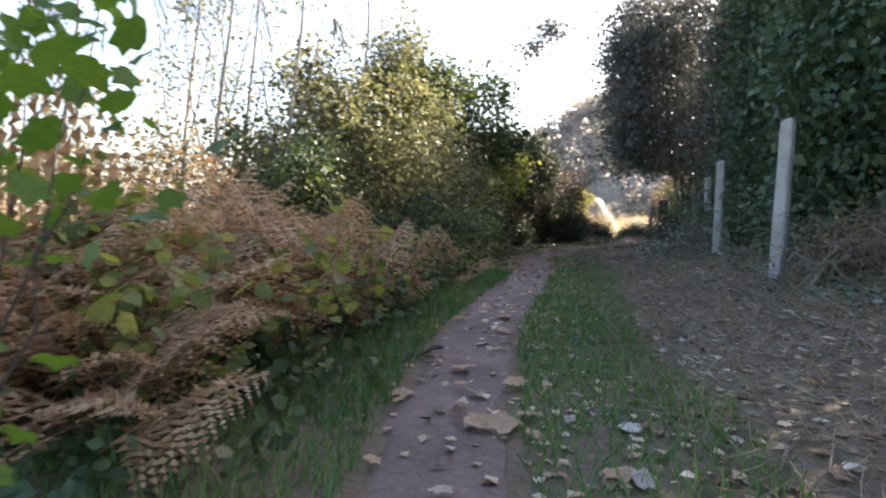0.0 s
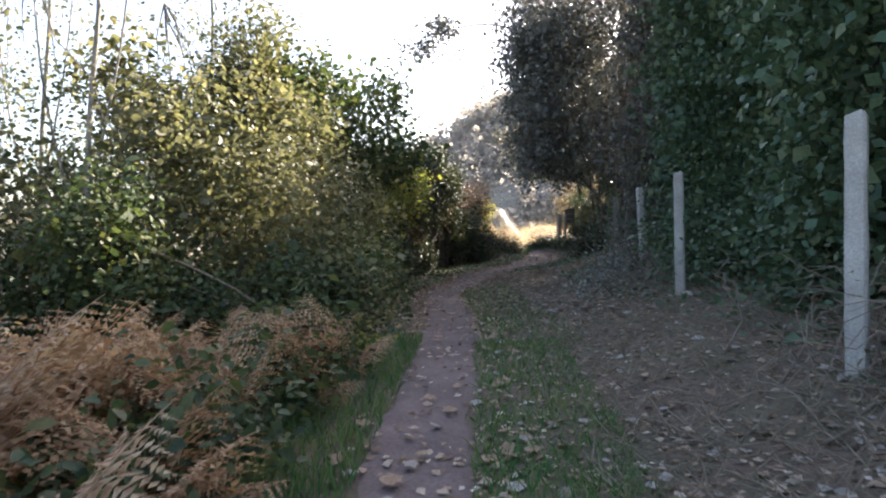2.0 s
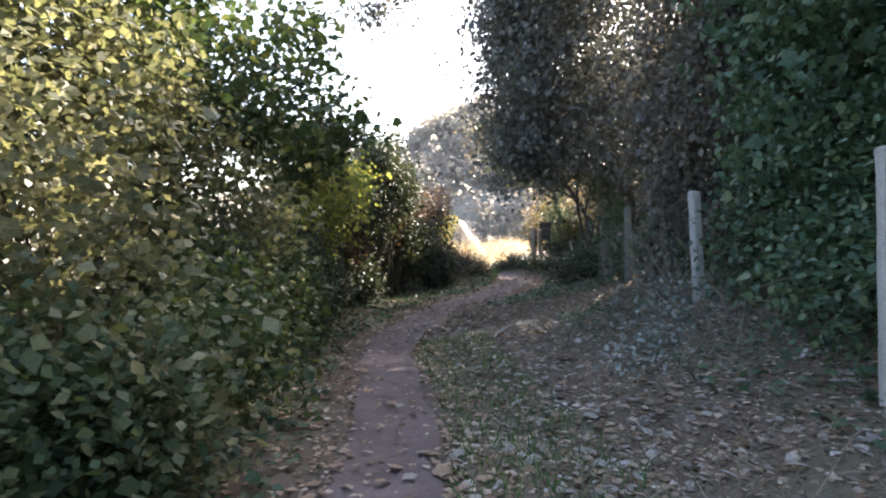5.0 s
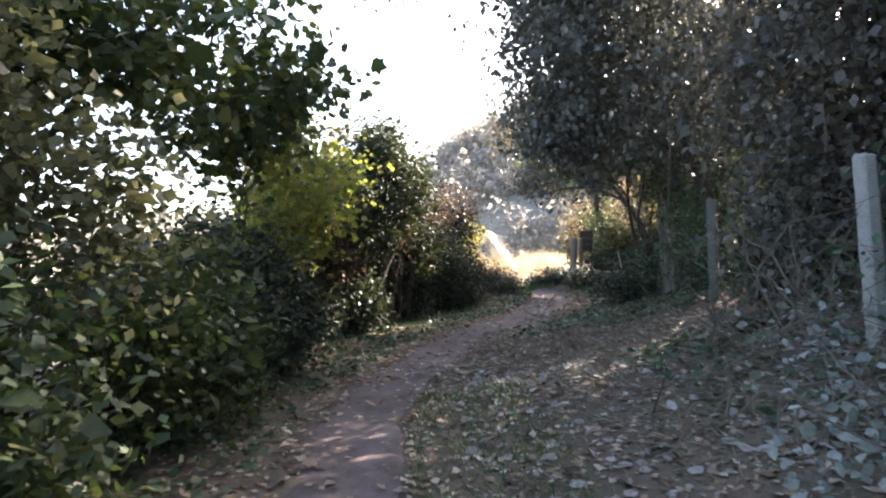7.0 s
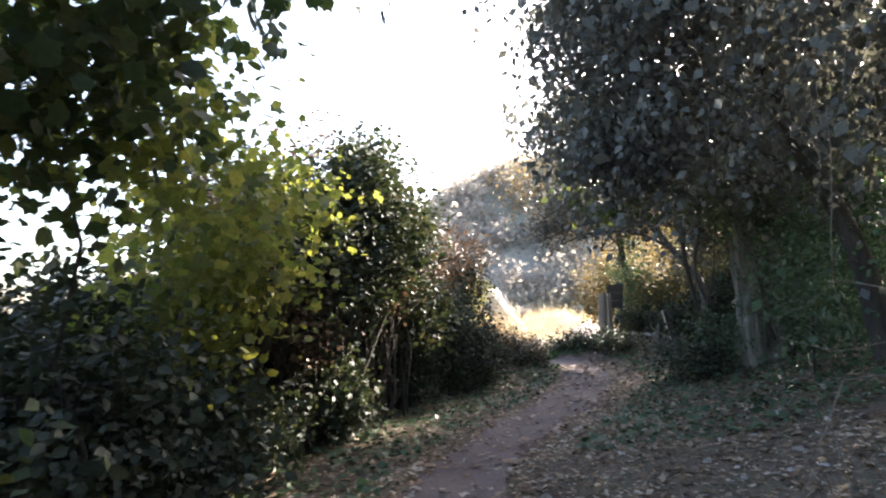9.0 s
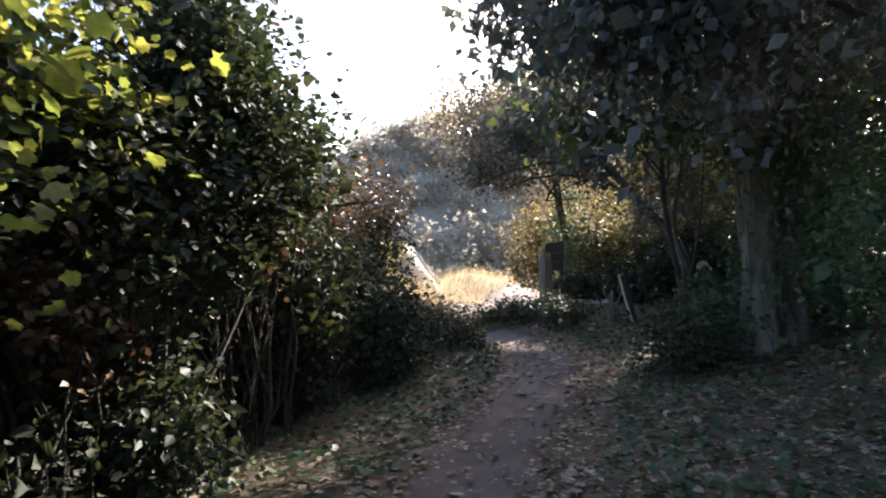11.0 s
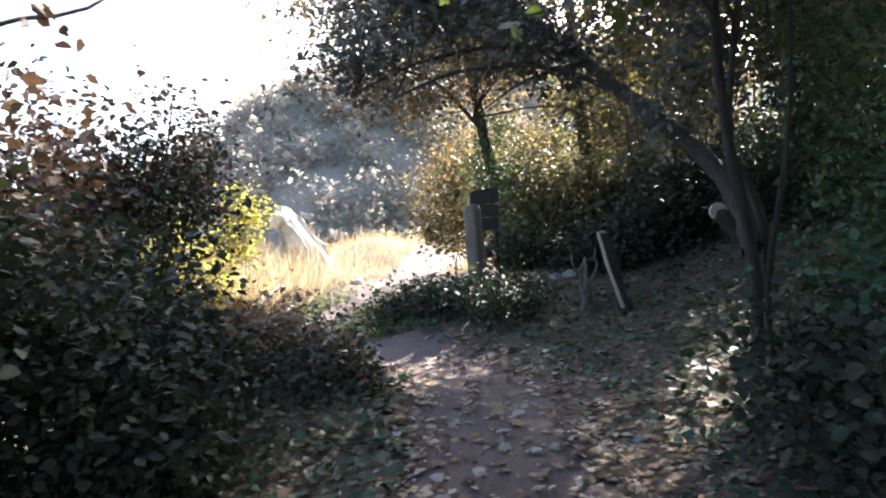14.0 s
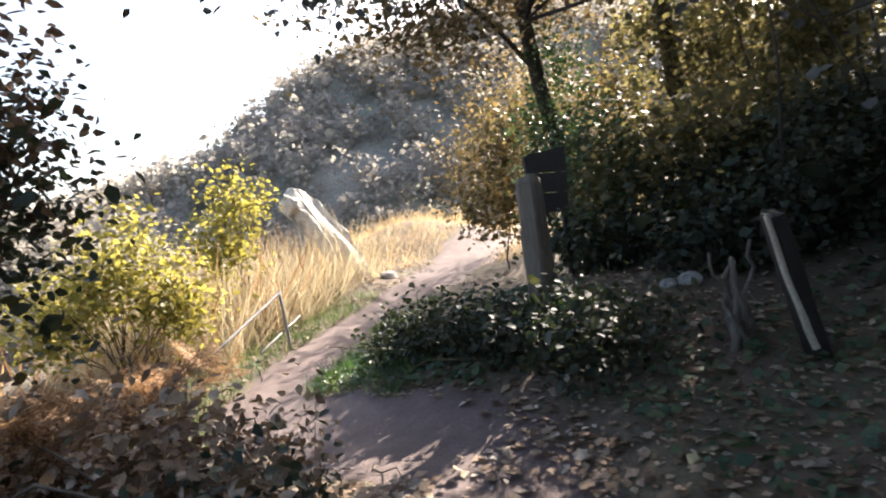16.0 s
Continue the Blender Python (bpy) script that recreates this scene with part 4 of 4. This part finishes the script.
spots = on_ground(60, 1.9, 8.8, -3.4, -1.25)
for sx, sy, _ in spots:
    bracken(float(sx), float(sy), 0.9 - 0.045 * float(sy))
for sx, sy in [(-1.1, 2.15), (-1.2, 3.0), (-1.25, 2.6), (-1.0, 3.4), (-0.75, 4.2), (-0.6, 5.2), (-0.4, 6.2), (-0.1, 7.4), (0.1, 8.3), (4.6, 30.6), (5.6, 30.3), (3.8, 30.9), (5.0, 29.6), (5.4, 29.9), (5.9, 30.3), (6.2, 30.0), (4.4, 30.1), (4.9, 30.4)]:
    bracken(sx, sy, 0.78 - 0.03 * min(sy, 9))
for sx, sy, sb in [(-1.3, 6.3, 1.0), (-1.6, 5.5, 1.0), (-2.1, 4.4, 1.0), (-1.4, 5.1, 1.1), (-1.7, 4.7, 1.15), (-1.75, 2.7, 1.15), (-2.1, 3.2, 1.2), (-2.5, 2.9, 1.2), (-2.3, 3.8, 1.15)]:
    bracken(sx, sy, sb)
for sx, sy in [(5.5, 25.5), (5.9, 25.8), (5.2, 26.3), (5.7, 26.6), (4.9, 25.6)]:
    bracken(sx, sy, 0.45)
shrub("bramble", "yellowing bramble leaves among the bracken", [(-0.8, 3.3, 1.15, 0.35, 0.4, 0.3), (-0.6, 4.0, 1.0, 0.3, 0.3, 0.3), (-1.05, 2.5, 0.95, 0.35, 0.45, 0.3), (-1.5, 3.0, 1.2, 0.4, 0.5, 0.3)], 1100, 0.075, M_LIME, shell=0.2, stems=8, stem_r=0.006, spread=0.12)
shrub("bramble", "bright yellow bramble at the path edge", [(0.42, 9.3, 0.95, 0.35, 0.4, 0.25), (0.1, 8.9, 0.9, 0.4, 0.4, 0.25)], 420, 0.045, M_YELLOW, shell=0.2, stems=6, stem_r=0.006, spread=0.12)
shrub("bramble", "low green bramble under the bracken", [(-0.9, 2.6, 0.62, 0.5, 1.0, 0.16), (-0.7, 5.0, 0.8, 0.5, 1.3, 0.25), (-0.3, 7.4, 0.85, 0.45, 1.0, 0.3), (-0.55, 6.0, 0.9, 0.4, 1.0, 0.25), (-0.1, 8.6, 0.95, 0.4, 0.8, 0.3)], 8000, 0.06, M_GREEN, shell=0.3, stems=8, stem_r=0.006)

# young sycamore right beside the start
z = gz(-0.95, 1.35)
sap = thing("sycamore_sapling", "sycamore sapling with broad green leaves by the path", "sapling", (-0.95, 1.35, z))
leafm = [many("leaf", LOBED_V, LOBED_F, np.array([np.eye(3) * s]), np.zeros((1, 3)), M_SAPLING) for s in (0.085, 0.105, 0.07)]
TWIG_ENDS = [((-1.02, 1.45, 1.95), 0.22, 44), ((-0.8, 1.5, 1.75), 0.17, 26), ((-1.0, 1.85, 1.95), 0.17, 26), ((-0.98, 1.25, 1.15), 0.13, 14), ((-0.82, 1.15, 0.95), 0.07, 5), ((-0.98, 1.8, 1.6), 0.1, 7)]
for e, spread_r, count in TWIG_ENDS:
    pts = bent((-1.25, 1.4, gz(-1.25, 1.4) - 0.05), e, 8, 0.2)
    shoot = part("stem", tube("stem", pts, 0.006, 0.002, M_BARK, 6), sap)
    for k in range(count):
        q = pts[7 - k % 2] + rng.normal(size=3) * spread_r * np.array([1, 0.7, 1])
        f = new("leaf", leafm[k % 3])
        f.parent = shoot
        f.matrix_local = Matrix.LocRotScale(Vector(q), Euler((radians(rng.normal() * 25 - 25), radians(rng.normal() * 30), rng.random() * 6.28)), None)


# ---------- posts, stone, small things ----------
def post(name, label, base, top, w, mat, category="fence post", group="", pointed=0.03, depth=1.0):
    """A square post with worn edges, a tapered top and small chips."""
    a, b = Vector(base), Vector(top)
    L = (b - a).length
    bm = bmesh.new()
    rings = []
    for h in np.linspace(0, 1, 12):
        s = 1 - 0.03 * h
        ring = []
        for cx, cy in [(-1, -0.72), (-0.72, -1), (0.72, -1), (1, -0.72), (1, 0.72), (0.72, 1), (-0.72, 1), (-1, 0.72)]:
            j = 1 + 0.03 * rng.normal()
            ring.append(bm.verts.new((cx * w / 2 * s * j, cy * w / 2 * s * j * depth, h * (L - pointed))))
        rings.append(ring)
    rings.append([bm.verts.new((v.co.x * 0.72, v.co.y * 0.72, L - 0.008 * (i % 3) - 0.1 * w * (v.co.x > 0))) for i, v in enumerate(rings[-1])])
    for r1, r2 in zip(rings, rings[1:]):
        for i in range(8):
            bm.faces.new((r1[i], r1[(i + 1) % 8], r2[(i + 1) % 8], r2[i]))
    bm.faces.new(rings[-1])
    bm.faces.new(rings[0][::-1])
    me = bpy.data.meshes.new(name)
    bm.to_mesh(me)
    bm.free()
    me.materials.append(mat)
    ob = new(name, me)
    ob.matrix_basis = Matrix.Translation(a) @ (b - a).to_track_quat("Z", "Y").to_matrix().to_4x4()
    return tagged(ob, label, category, group)


for (x, y), top in FENCE:
    # the post under the evergreen gets darker concrete in place of its shade
    in_shade = y > 17
    post("fence_post", "concrete fence post coloured dark for the shade of the evergreen" if in_shade else "weathered grey concrete fence post with square section", (x, y, gz(x, y) - 0.15), top, 0.115, M_SHADED_CONCRETE if in_shade else M_CONCRETE, group="concrete fence posts")
post("wooden_post", "weathered round-topped wooden post on the ivy bank", (8.62, 27.05, gz(8.62, 27.05) - 0.15), (8.68, 27.1, 2.62), 0.16, M_OLDWOOD, pointed=0.07)
post("wooden_post", "thinner grey wooden post behind the bank", (9.15, 27.75, gz(9.15, 27.75) - 0.15), (9.15, 27.8, 2.62), 0.1, M_OLDWOOD)
post("leaning_post", "short dark leaning wooden slab post on the bank", (9.5, 25.42, gz(9.5, 25.42) - 0.15), (9.31, 25.5, 2.17), 0.17, M_DARKWOOD, depth=0.6)
# thin pale strip set along the slab's left edge
strip_v = tube("pale_strip", bent((9.40, 25.38, gz(9.5, 25.42) + 0.06), (9.225, 25.46, 2.14), 8, 0.04), 0.024, 0.018, M_SAWN, 6)
leaner = bpy.data.objects["leaning_post"]
strip_ob = new("pale_strip", strip_v)
strip_ob.parent = leaner
strip_ob.matrix_parent_inverse = leaner.matrix_basis.inverted()
tagged(strip_ob, "pale strip along the left edge of the post")
stump = thing("dead_stump", "gnarled dead stump with forked grey roots beside the leaning post", "stump", (9.32, 25.85, gz(9.32, 25.85)))
for dx, dy, ex, ey, ez, r in [(-0.14, -0.08, 0.02, 0, 0.42, 0.03), (0.1, -0.05, 0.03, 0.02, 0.5, 0.035), (0.02, 0.14, 0, 0.02, 0.45, 0.03), (0.03, 0.02, 0.16, -0.02, 0.6, 0.022), (0.0, 0.02, -0.12, 0.05, 0.56, 0.018), (-0.04, -0.1, -0.08, 0.02, 0.3, 0.022)]:
    sx, sy, sz = stump.location
    part("root", tube("root", bent((sx + dx, sy + dy, sz - 0.05), (sx + ex, sy + ey, sz + ez), 9, 0.5), r, r * 0.55, M_OLDWOOD, 7), stump)

# the dark board on its two stakes
board = thing("notice_board", "dark stained wooden board on two stakes, seen from behind", "sign board", (9.47, 28.15, gz(9.47, 28.15)))
for dx in (-0.13, 0.13):
    st = post("stake", "", (9.47 + dx, 28.15 - dx * 0.5, gz(9.47, 28.15) - 0.2), (9.47 + dx, 28.15 - dx * 0.5, 2.84), 0.05, M_DARKWOOD)
    st.parent = board
    st.matrix_parent_inverse = Matrix.Translation(-board.location)
    for key in ("category", "label"):
        if key in st:
            del st[key]
for k in range(3):
    w = 0.18
    V = [(sx * w, sy * 0.018, (0.19 * k + (0.18 if sz else 0)) + (0.05 if sz and k == 2 and sx > 0 else 0)) for sx in (-1, 1) for sy in (-1, 1) for sz in (0, 1)]
    F = [(0, 1, 3, 2), (4, 6, 7, 5), (0, 4, 5, 1), (2, 3, 7, 6), (0, 2, 6, 4), (1, 5, 7, 3)]
    pl = new("plank", mesh_from("plank", V, F, M_DARKWOOD))
    pl.parent = board
    pl.matrix_local = pose(0, -0.03, 2.27 - board.location.z, 0, 4, -27)

# the leaning stone: rough rings round a leaning axis
OUTLINE = [(-0.14, 0), (0.12, 0), (0.21, 0.35), (0.27, 0.9), (0.25, 1.45), (0.16, 1.9), (0.02, 2.26), (-0.2, 2.42), (-0.43, 2.34), (-0.4, 2.06), (-0.3, 1.98), (-0.34, 1.6), (-0.31, 1.0), (-0.24, 0.45)]
bm = bmesh.new()
front = [bm.verts.new((u, -0.17, v)) for u, v in OUTLINE]
back = [bm.verts.new((u * 0.9, 0.17, v * 0.97)) for u, v in OUTLINE]
bm.faces.new(front)
bm.faces.new(back[::-1])
for i in range(len(OUTLINE)):
    k = (i + 1) % len(OUTLINE)
    bm.faces.new((front[k], front[i], back[i], back[k]))
bmesh.ops.triangulate(bm, faces=bm.faces)
bmesh.ops.subdivide_edges(bm, edges=bm.edges, cuts=4, use_grid_fill=True)
bmesh.ops.smooth_vert(bm, verts=bm.verts, factor=0.5, use_axis_x=True, use_axis_y=True, use_axis_z=True)
bmesh.ops.recalc_face_normals(bm, faces=bm.faces)
bm.normal_update()
for v in bm.verts:
    n1 = noise.noise(v.co * 2.6) * 0.09 + noise.noise(v.co * 7) * 0.035 + noise.noise(v.co * 17) * 0.012
    v.co += v.normal * n1
me = bpy.data.meshes.new("standing_stone")
bm.to_mesh(me)
bm.free()
me.materials.append(M_STONE)
stone = tagged(new("standing_stone", me), "tall pale leaning standing stone in sunlight", "standing stone")
stone.matrix_world = pose(9.62, 35.7, gz(9.62, 35.7) - 0.12, -10, -28, 0) @ pose(0, 0, 0, 0, 0, 40)
stone.scale = (1.12, 1.12, 1.04)


def rock(x, y, r, label, mat=None, name="boulder"):
    bm = bmesh.new()
    bmesh.ops.create_icosphere(bm, subdivisions=3, radius=r)
    for v in bm.verts:
        n = noise.noise(v.co * (2.2 / r) * 0.5 + Vector((x, y, 0)))
        v.co *= 1 + 0.35 * n
        v.co.z *= 0.75
    me = bpy.data.meshes.new(name)
    bm.to_mesh(me)
    bm.free()
    me.materials.append(mat or M_STONE)
    ob = new(name, me)
    ob.location = (x, y, gz(x, y) + r * 0.3)
    return tagged(ob, label, "stone")


rock(10.0, 35.45, 0.16, "small pale boulder at the foot of the standing stone")
rock(9.75, 26.7, 0.085, "grey boulder among fallen leaves on the bank", M_CONCRETE)
rock(9.55, 26.72, 0.06, "small grey stone among fallen leaves on the bank", M_CONCRETE)

rail = thing("hand_rail", "thin grey metal rail beside the path", "hand rail", (7.35, 31.7, gz(7.35, 31.7)))
part("upright", tube("upright", bent((7.35, 31.7, gz(7.35, 31.7) - 0.1), (7.32, 31.75, 1.68), 4, 0), 0.022, 0.02, M_METAL, 8), rail)
part("bar", tube("bar", bent((7.32, 31.75, 1.66), (6.35, 30.7, 1.2), 6, 0.02), 0.02, 0.018, M_METAL, 8), rail)
part("bar", tube("bar", bent((7.6, 32.1, 1.25), (6.9, 31.2, 1.0), 5, 0.02), 0.016, 0.014, M_METAL, 8), rail)

# sawn limb showing its pale end
log = thing("sawn_limb", "sawn-off limb with a pale cut end", "log", (11.2, 25.0, gz(11.2, 25.0)))
part("limb", tube("limb", spline([(11.25, 24.9, gz(11.25, 24.9) - 0.1), (11.2, 25.0, 1.7), (11.0, 25.2, 2.0), (10.88, 25.33, 2.2)], 5), 0.12, 0.085, M_BARK, 12), log)
axis_v = Vector((-0.55, -0.8, 0.2)).normalized()
bm = bmesh.new()
bmesh.ops.create_cone(bm, cap_ends=True, segments=20, radius1=0.1, radius2=0.096, depth=0.05)
me = bpy.data.meshes.new("cut_face")
bm.to_mesh(me)
bm.free()
me.materials.append(M_SAWN)
cut = new("cut_face", me)
cut.parent = log
cut.matrix_local = Matrix.Translation(Vector((10.87, 25.33, 2.24)) - log.location) @ axis_v.to_track_quat("Z", "Y").to_matrix().to_4x4()


# dark undergrowth added where the hollow below the thicket lies in shade
shrub("shaded_undergrowth", "low dark undergrowth added for the black hollow below the thicket", [(10.6, 27.0, 1.95, 0.7, 0.5, 0.4), (11.4, 26.4, 2.15, 0.7, 0.6, 0.5), (12.0, 25.4, 2.5, 0.8, 0.8, 0.7), (10.0, 28.0, 1.85, 0.5, 0.4, 0.4)], 14000, 0.065, M_BRAMBLE, shell=0.4, stems=18, stem_r=0.01, shape="small", fill=3000, rough=3)


# ---------- brush and sticks ----------
def brush(label, x, y, rx, ry, h, n, mat=M_TWIG):
    ob = thing("brush_pile", label, "brush pile", (x, y, gz(x, y)))
    for k in range(n):
        a = np.array([x + rng.normal() * rx, y + rng.normal() * ry, 0])
        b = a + np.append(rng.normal(size=2) * 0.7, 0)
        a[2] = gz(a[0], a[1]) - 0.03
        b[2] = gz(b[0], b[1]) + rng.random() * h
        part("stem", tube("stem", bent(a, b, 7, 0.5, h * 0.5 * rng.random()), 0.003 + 0.008 * rng.random() ** 2, 0.002, mat, 5), ob)


brush("tangle of bare dead bramble stems round a post", 3.75, 5.6, 0.5, 0.7, 0.6, 190)
brush("tangle of bare dead bramble stems on the bank", 4.2, 4.6, 0.6, 0.8, 0.65, 150)
brush("heap of cut branches at the fence foot", 5.0, 12.9, 0.6, 0.9, 0.6, 90)
brush("tangle of hanging bramble stems at the fence", 6.0, 14.3, 0.45, 0.8, 1.4, 110)
brush("dead twigs and bracken stalks heaped beside the path", 5.6, 26.1, 0.6, 0.5, 0.35, 45)
shrub("cut_branch", "cut branches with withered pale leaves", [(4.5, 12.7, 1.2, 0.45, 0.5, 0.22), (4.9, 13.4, 1.35, 0.4, 0.4, 0.25), (4.0, 12.2, 1.0, 0.4, 0.35, 0.14)], 560, 0.06, M_WITHERED, shell=0.1, stems=10, stem_r=0.008, bark=M_TWIG)


shrub("bramble_heap", "heap of dead brown bramble leaves under the ivy", [(3.7, 5.5, 1.2, 0.55, 0.7, 0.4), (4.6, 4.8, 1.4, 0.5, 0.8, 0.4), (4.5, 6.6, 1.4, 0.5, 0.6, 0.4)], 9500, 0.05, M_RUST, shell=0.3, stems=30, stem_r=0.007, bark=M_TWIG)


def stick(label, a, b, r, mat=M_TWIG):
    tagged(new("stick", tube("stick", bent(a, b, 8, 0.12), r, r * 0.6, mat, 7)), label, "stick")


stick("thick dead branch poking out of the hedge", (3.3, 22.4, 2.85), (4.35, 22.6, 3.05), 0.03, M_BARK)
stick("pale dead twig poking out of the hedge", (4.2, 22.55, 3.0), (4.85, 22.75, 3.3), 0.01)
stick("dark fallen stick lying at the path edge", (-0.32, 3.62, gz(-0.32, 3.62) + 0.02), (0.02, 4.05, gz(0.02, 4.05) + 0.03), 0.022, M_BARK)
stick("bare pale branch leaning out of the hazel", (-2.2, 9.4, 2.1), (-0.35, 9.35, 1.05), 0.014)
stick("bare pale branch leaning out of the hazel", (-2.1, 9.5, 1.85), (-0.6, 9.4, 1.1), 0.011)
for k in range(26):
    q = on_ground(1, 2, 16, 0.9, 3.2)[0]
    w = rng.random() * 3.14
    L = 0.25 + 0.5 * rng.random()
    e = q + np.array([math.cos(w) * L, math.sin(w) * L, 0])
    e[2] = gz(e[0], e[1]) + 0.03
    q[2] += 0.02
    stick("thin dry twig lying on the littered bank", q, e, 0.006)

litter_lines = []
for q in np.vstack([on_ground(420, 1.5, 12, 1.0, 3.4), on_ground(420, 10, 17.5, 0.7, 3.8), on_ground(160, 21, 28, 1.0, 4.5), on_ground(60, 24, 27, -2.0, -0.8)]):
    w, L = rng.random() * 6.28, 0.15 + 0.55 * rng.random() ** 2
    e = q + np.array([math.cos(w) * L, math.sin(w) * L, 0])
    e[2] = gz(e[0], e[1]) + 0.015 + 0.1 * rng.random() ** 3
    litter_lines.append((bent(q + np.array([0, 0, 0.012]), e, 5, 0.2), 0.0025 + 0.005 * rng.random() ** 2, 0.0015))
tagged(new("twig_litter", twigs("twig_litter", litter_lines, M_TWIG)), "thin dead twigs and stalks strewn over the bank", "twigs", kind="stuff")

for a, b, up in [((5.3, 25.2), (6.1, 25.0), 0.3), ((5.8, 25.7), (6.5, 25.5), 0.22), ((5.0, 25.5), (5.7, 24.9), 0.35), ((5.5, 26.0), (6.3, 26.2), 0.25), ((6.0, 25.4), (6.45, 25.05), 0.15), ((4.9, 25.9), (5.9, 25.3), 0.4)]:
    za, zb = gz(*a) + 0.12, gz(*b) + 0.16
    tagged(new("bramble_cane", tube("bramble_cane", bent((*a, za), (*b, zb), 10, 0.2, up), 0.008, 0.004, M_TWIG, 6)), "pale arching dead bramble cane on the leaf heap", "bramble cane", "dead canes on the leaf heap")

# single leaves lying on the path
LYING = [many("fallen_leaf", LOBED_V, LOBED_F, np.array([np.diag([q, q, q * 0.6])]), np.zeros((1, 3)), mt) for q, mt in ((0.1, M_LITTER), (0.085, M_PALELEAF), (0.12, M_LITTER), (0.07, M_LITTER))]
for k, q in enumerate(np.vstack([on_ground(90, 1.8, 12, -0.5, 0.7), on_ground(90, 12, 26, -0.7, 0.9)])):
    lf = new("fallen_leaf", LYING[k % 4])
    lf.matrix_world = pose(q[0], q[1], q[2] + 0.025, rng.normal() * 10, rng.normal() * 10, rng.random() * 360)
    tagged(lf, "dry brown sycamore leaf lying on the footpath" if k % 4 != 1 else "pale dry sycamore leaf lying on the footpath", "fallen leaf", "fallen leaves on the path")

# ---------- distance ----------
hv, hf = [], []
HX = np.linspace(-160, 220, 77)


def crest(x):
    return np.interp(x, [-160, -60, -20, 5, 14, 24, 40, 70, 120, 220], [2, 4, 7, 10, 14, 22, 30, 38, 40, 30])


def hill_z(x, u):
    return -6 + (crest(x) + 6) * np.sin(u * math.pi / 2) + 1.2 * np.sin(x * 0.2 + u * 9)


for u in np.linspace(0, 1, 14):
    for x in HX:
        hv.append((x, 85 + 60 * u, float(hill_z(x, u))))
n = len(HX)
for j in range(13):
    for i in range(n - 1):
        hf.append((j * n + i, j * n + i + 1, (j + 1) * n + i + 1, (j + 1) * n + i))
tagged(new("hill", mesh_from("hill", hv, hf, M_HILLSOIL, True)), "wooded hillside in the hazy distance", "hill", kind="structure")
tx, tu = rng.uniform(-60, 110, 1000), rng.random(1000) ** 0.8
crowns = [(a, 85 + 60 * b, float(hill_z(a, b)) + 1.5, 2.2 + 1.6 * rng.random(), 2.2 + rng.random(), 2.4 + 2 * rng.random()) for a, b in zip(tx, tu)]
wp, _ = clumps(crowns, 150000, 12, 0.6, 0.5)
tagged(new("hazed_hillside_wood", leafage("hazed_hillside_wood", wp, 0.75, M_HAZED_HILL, 0.2, 0.6, "small")), "leafless woodland covering the far hill, its grey-brown paled as by haze", "woodland", kind="stuff")
# meadow scrub falling away on the left and beyond the bend
scrub = [(a, b, float(land(a, b)[0]) + 0.5, 1.4, 1.4, 0.9 + 0.7 * rng.random()) for a, b in zip(rng.uniform(-22, -6, 70), rng.uniform(2, 60, 70))]
scrub += [(a, b, float(land(a, b)[0]) + 0.4, 1.3, 1.3, 0.8 + 0.8 * rng.random()) for a, b in zip(rng.uniform(-4, 30, 70), rng.uniform(44, 75, 70))]
sp, _ = clumps(scrub, 30000, 20, 0.3, 0.5)
tagged(new("scrub", leafage("scrub", sp, 0.17, M_RUST, 0.2, 0.6, "small")), "brown scrub on the slope below the path", "scrub", kind="stuff")
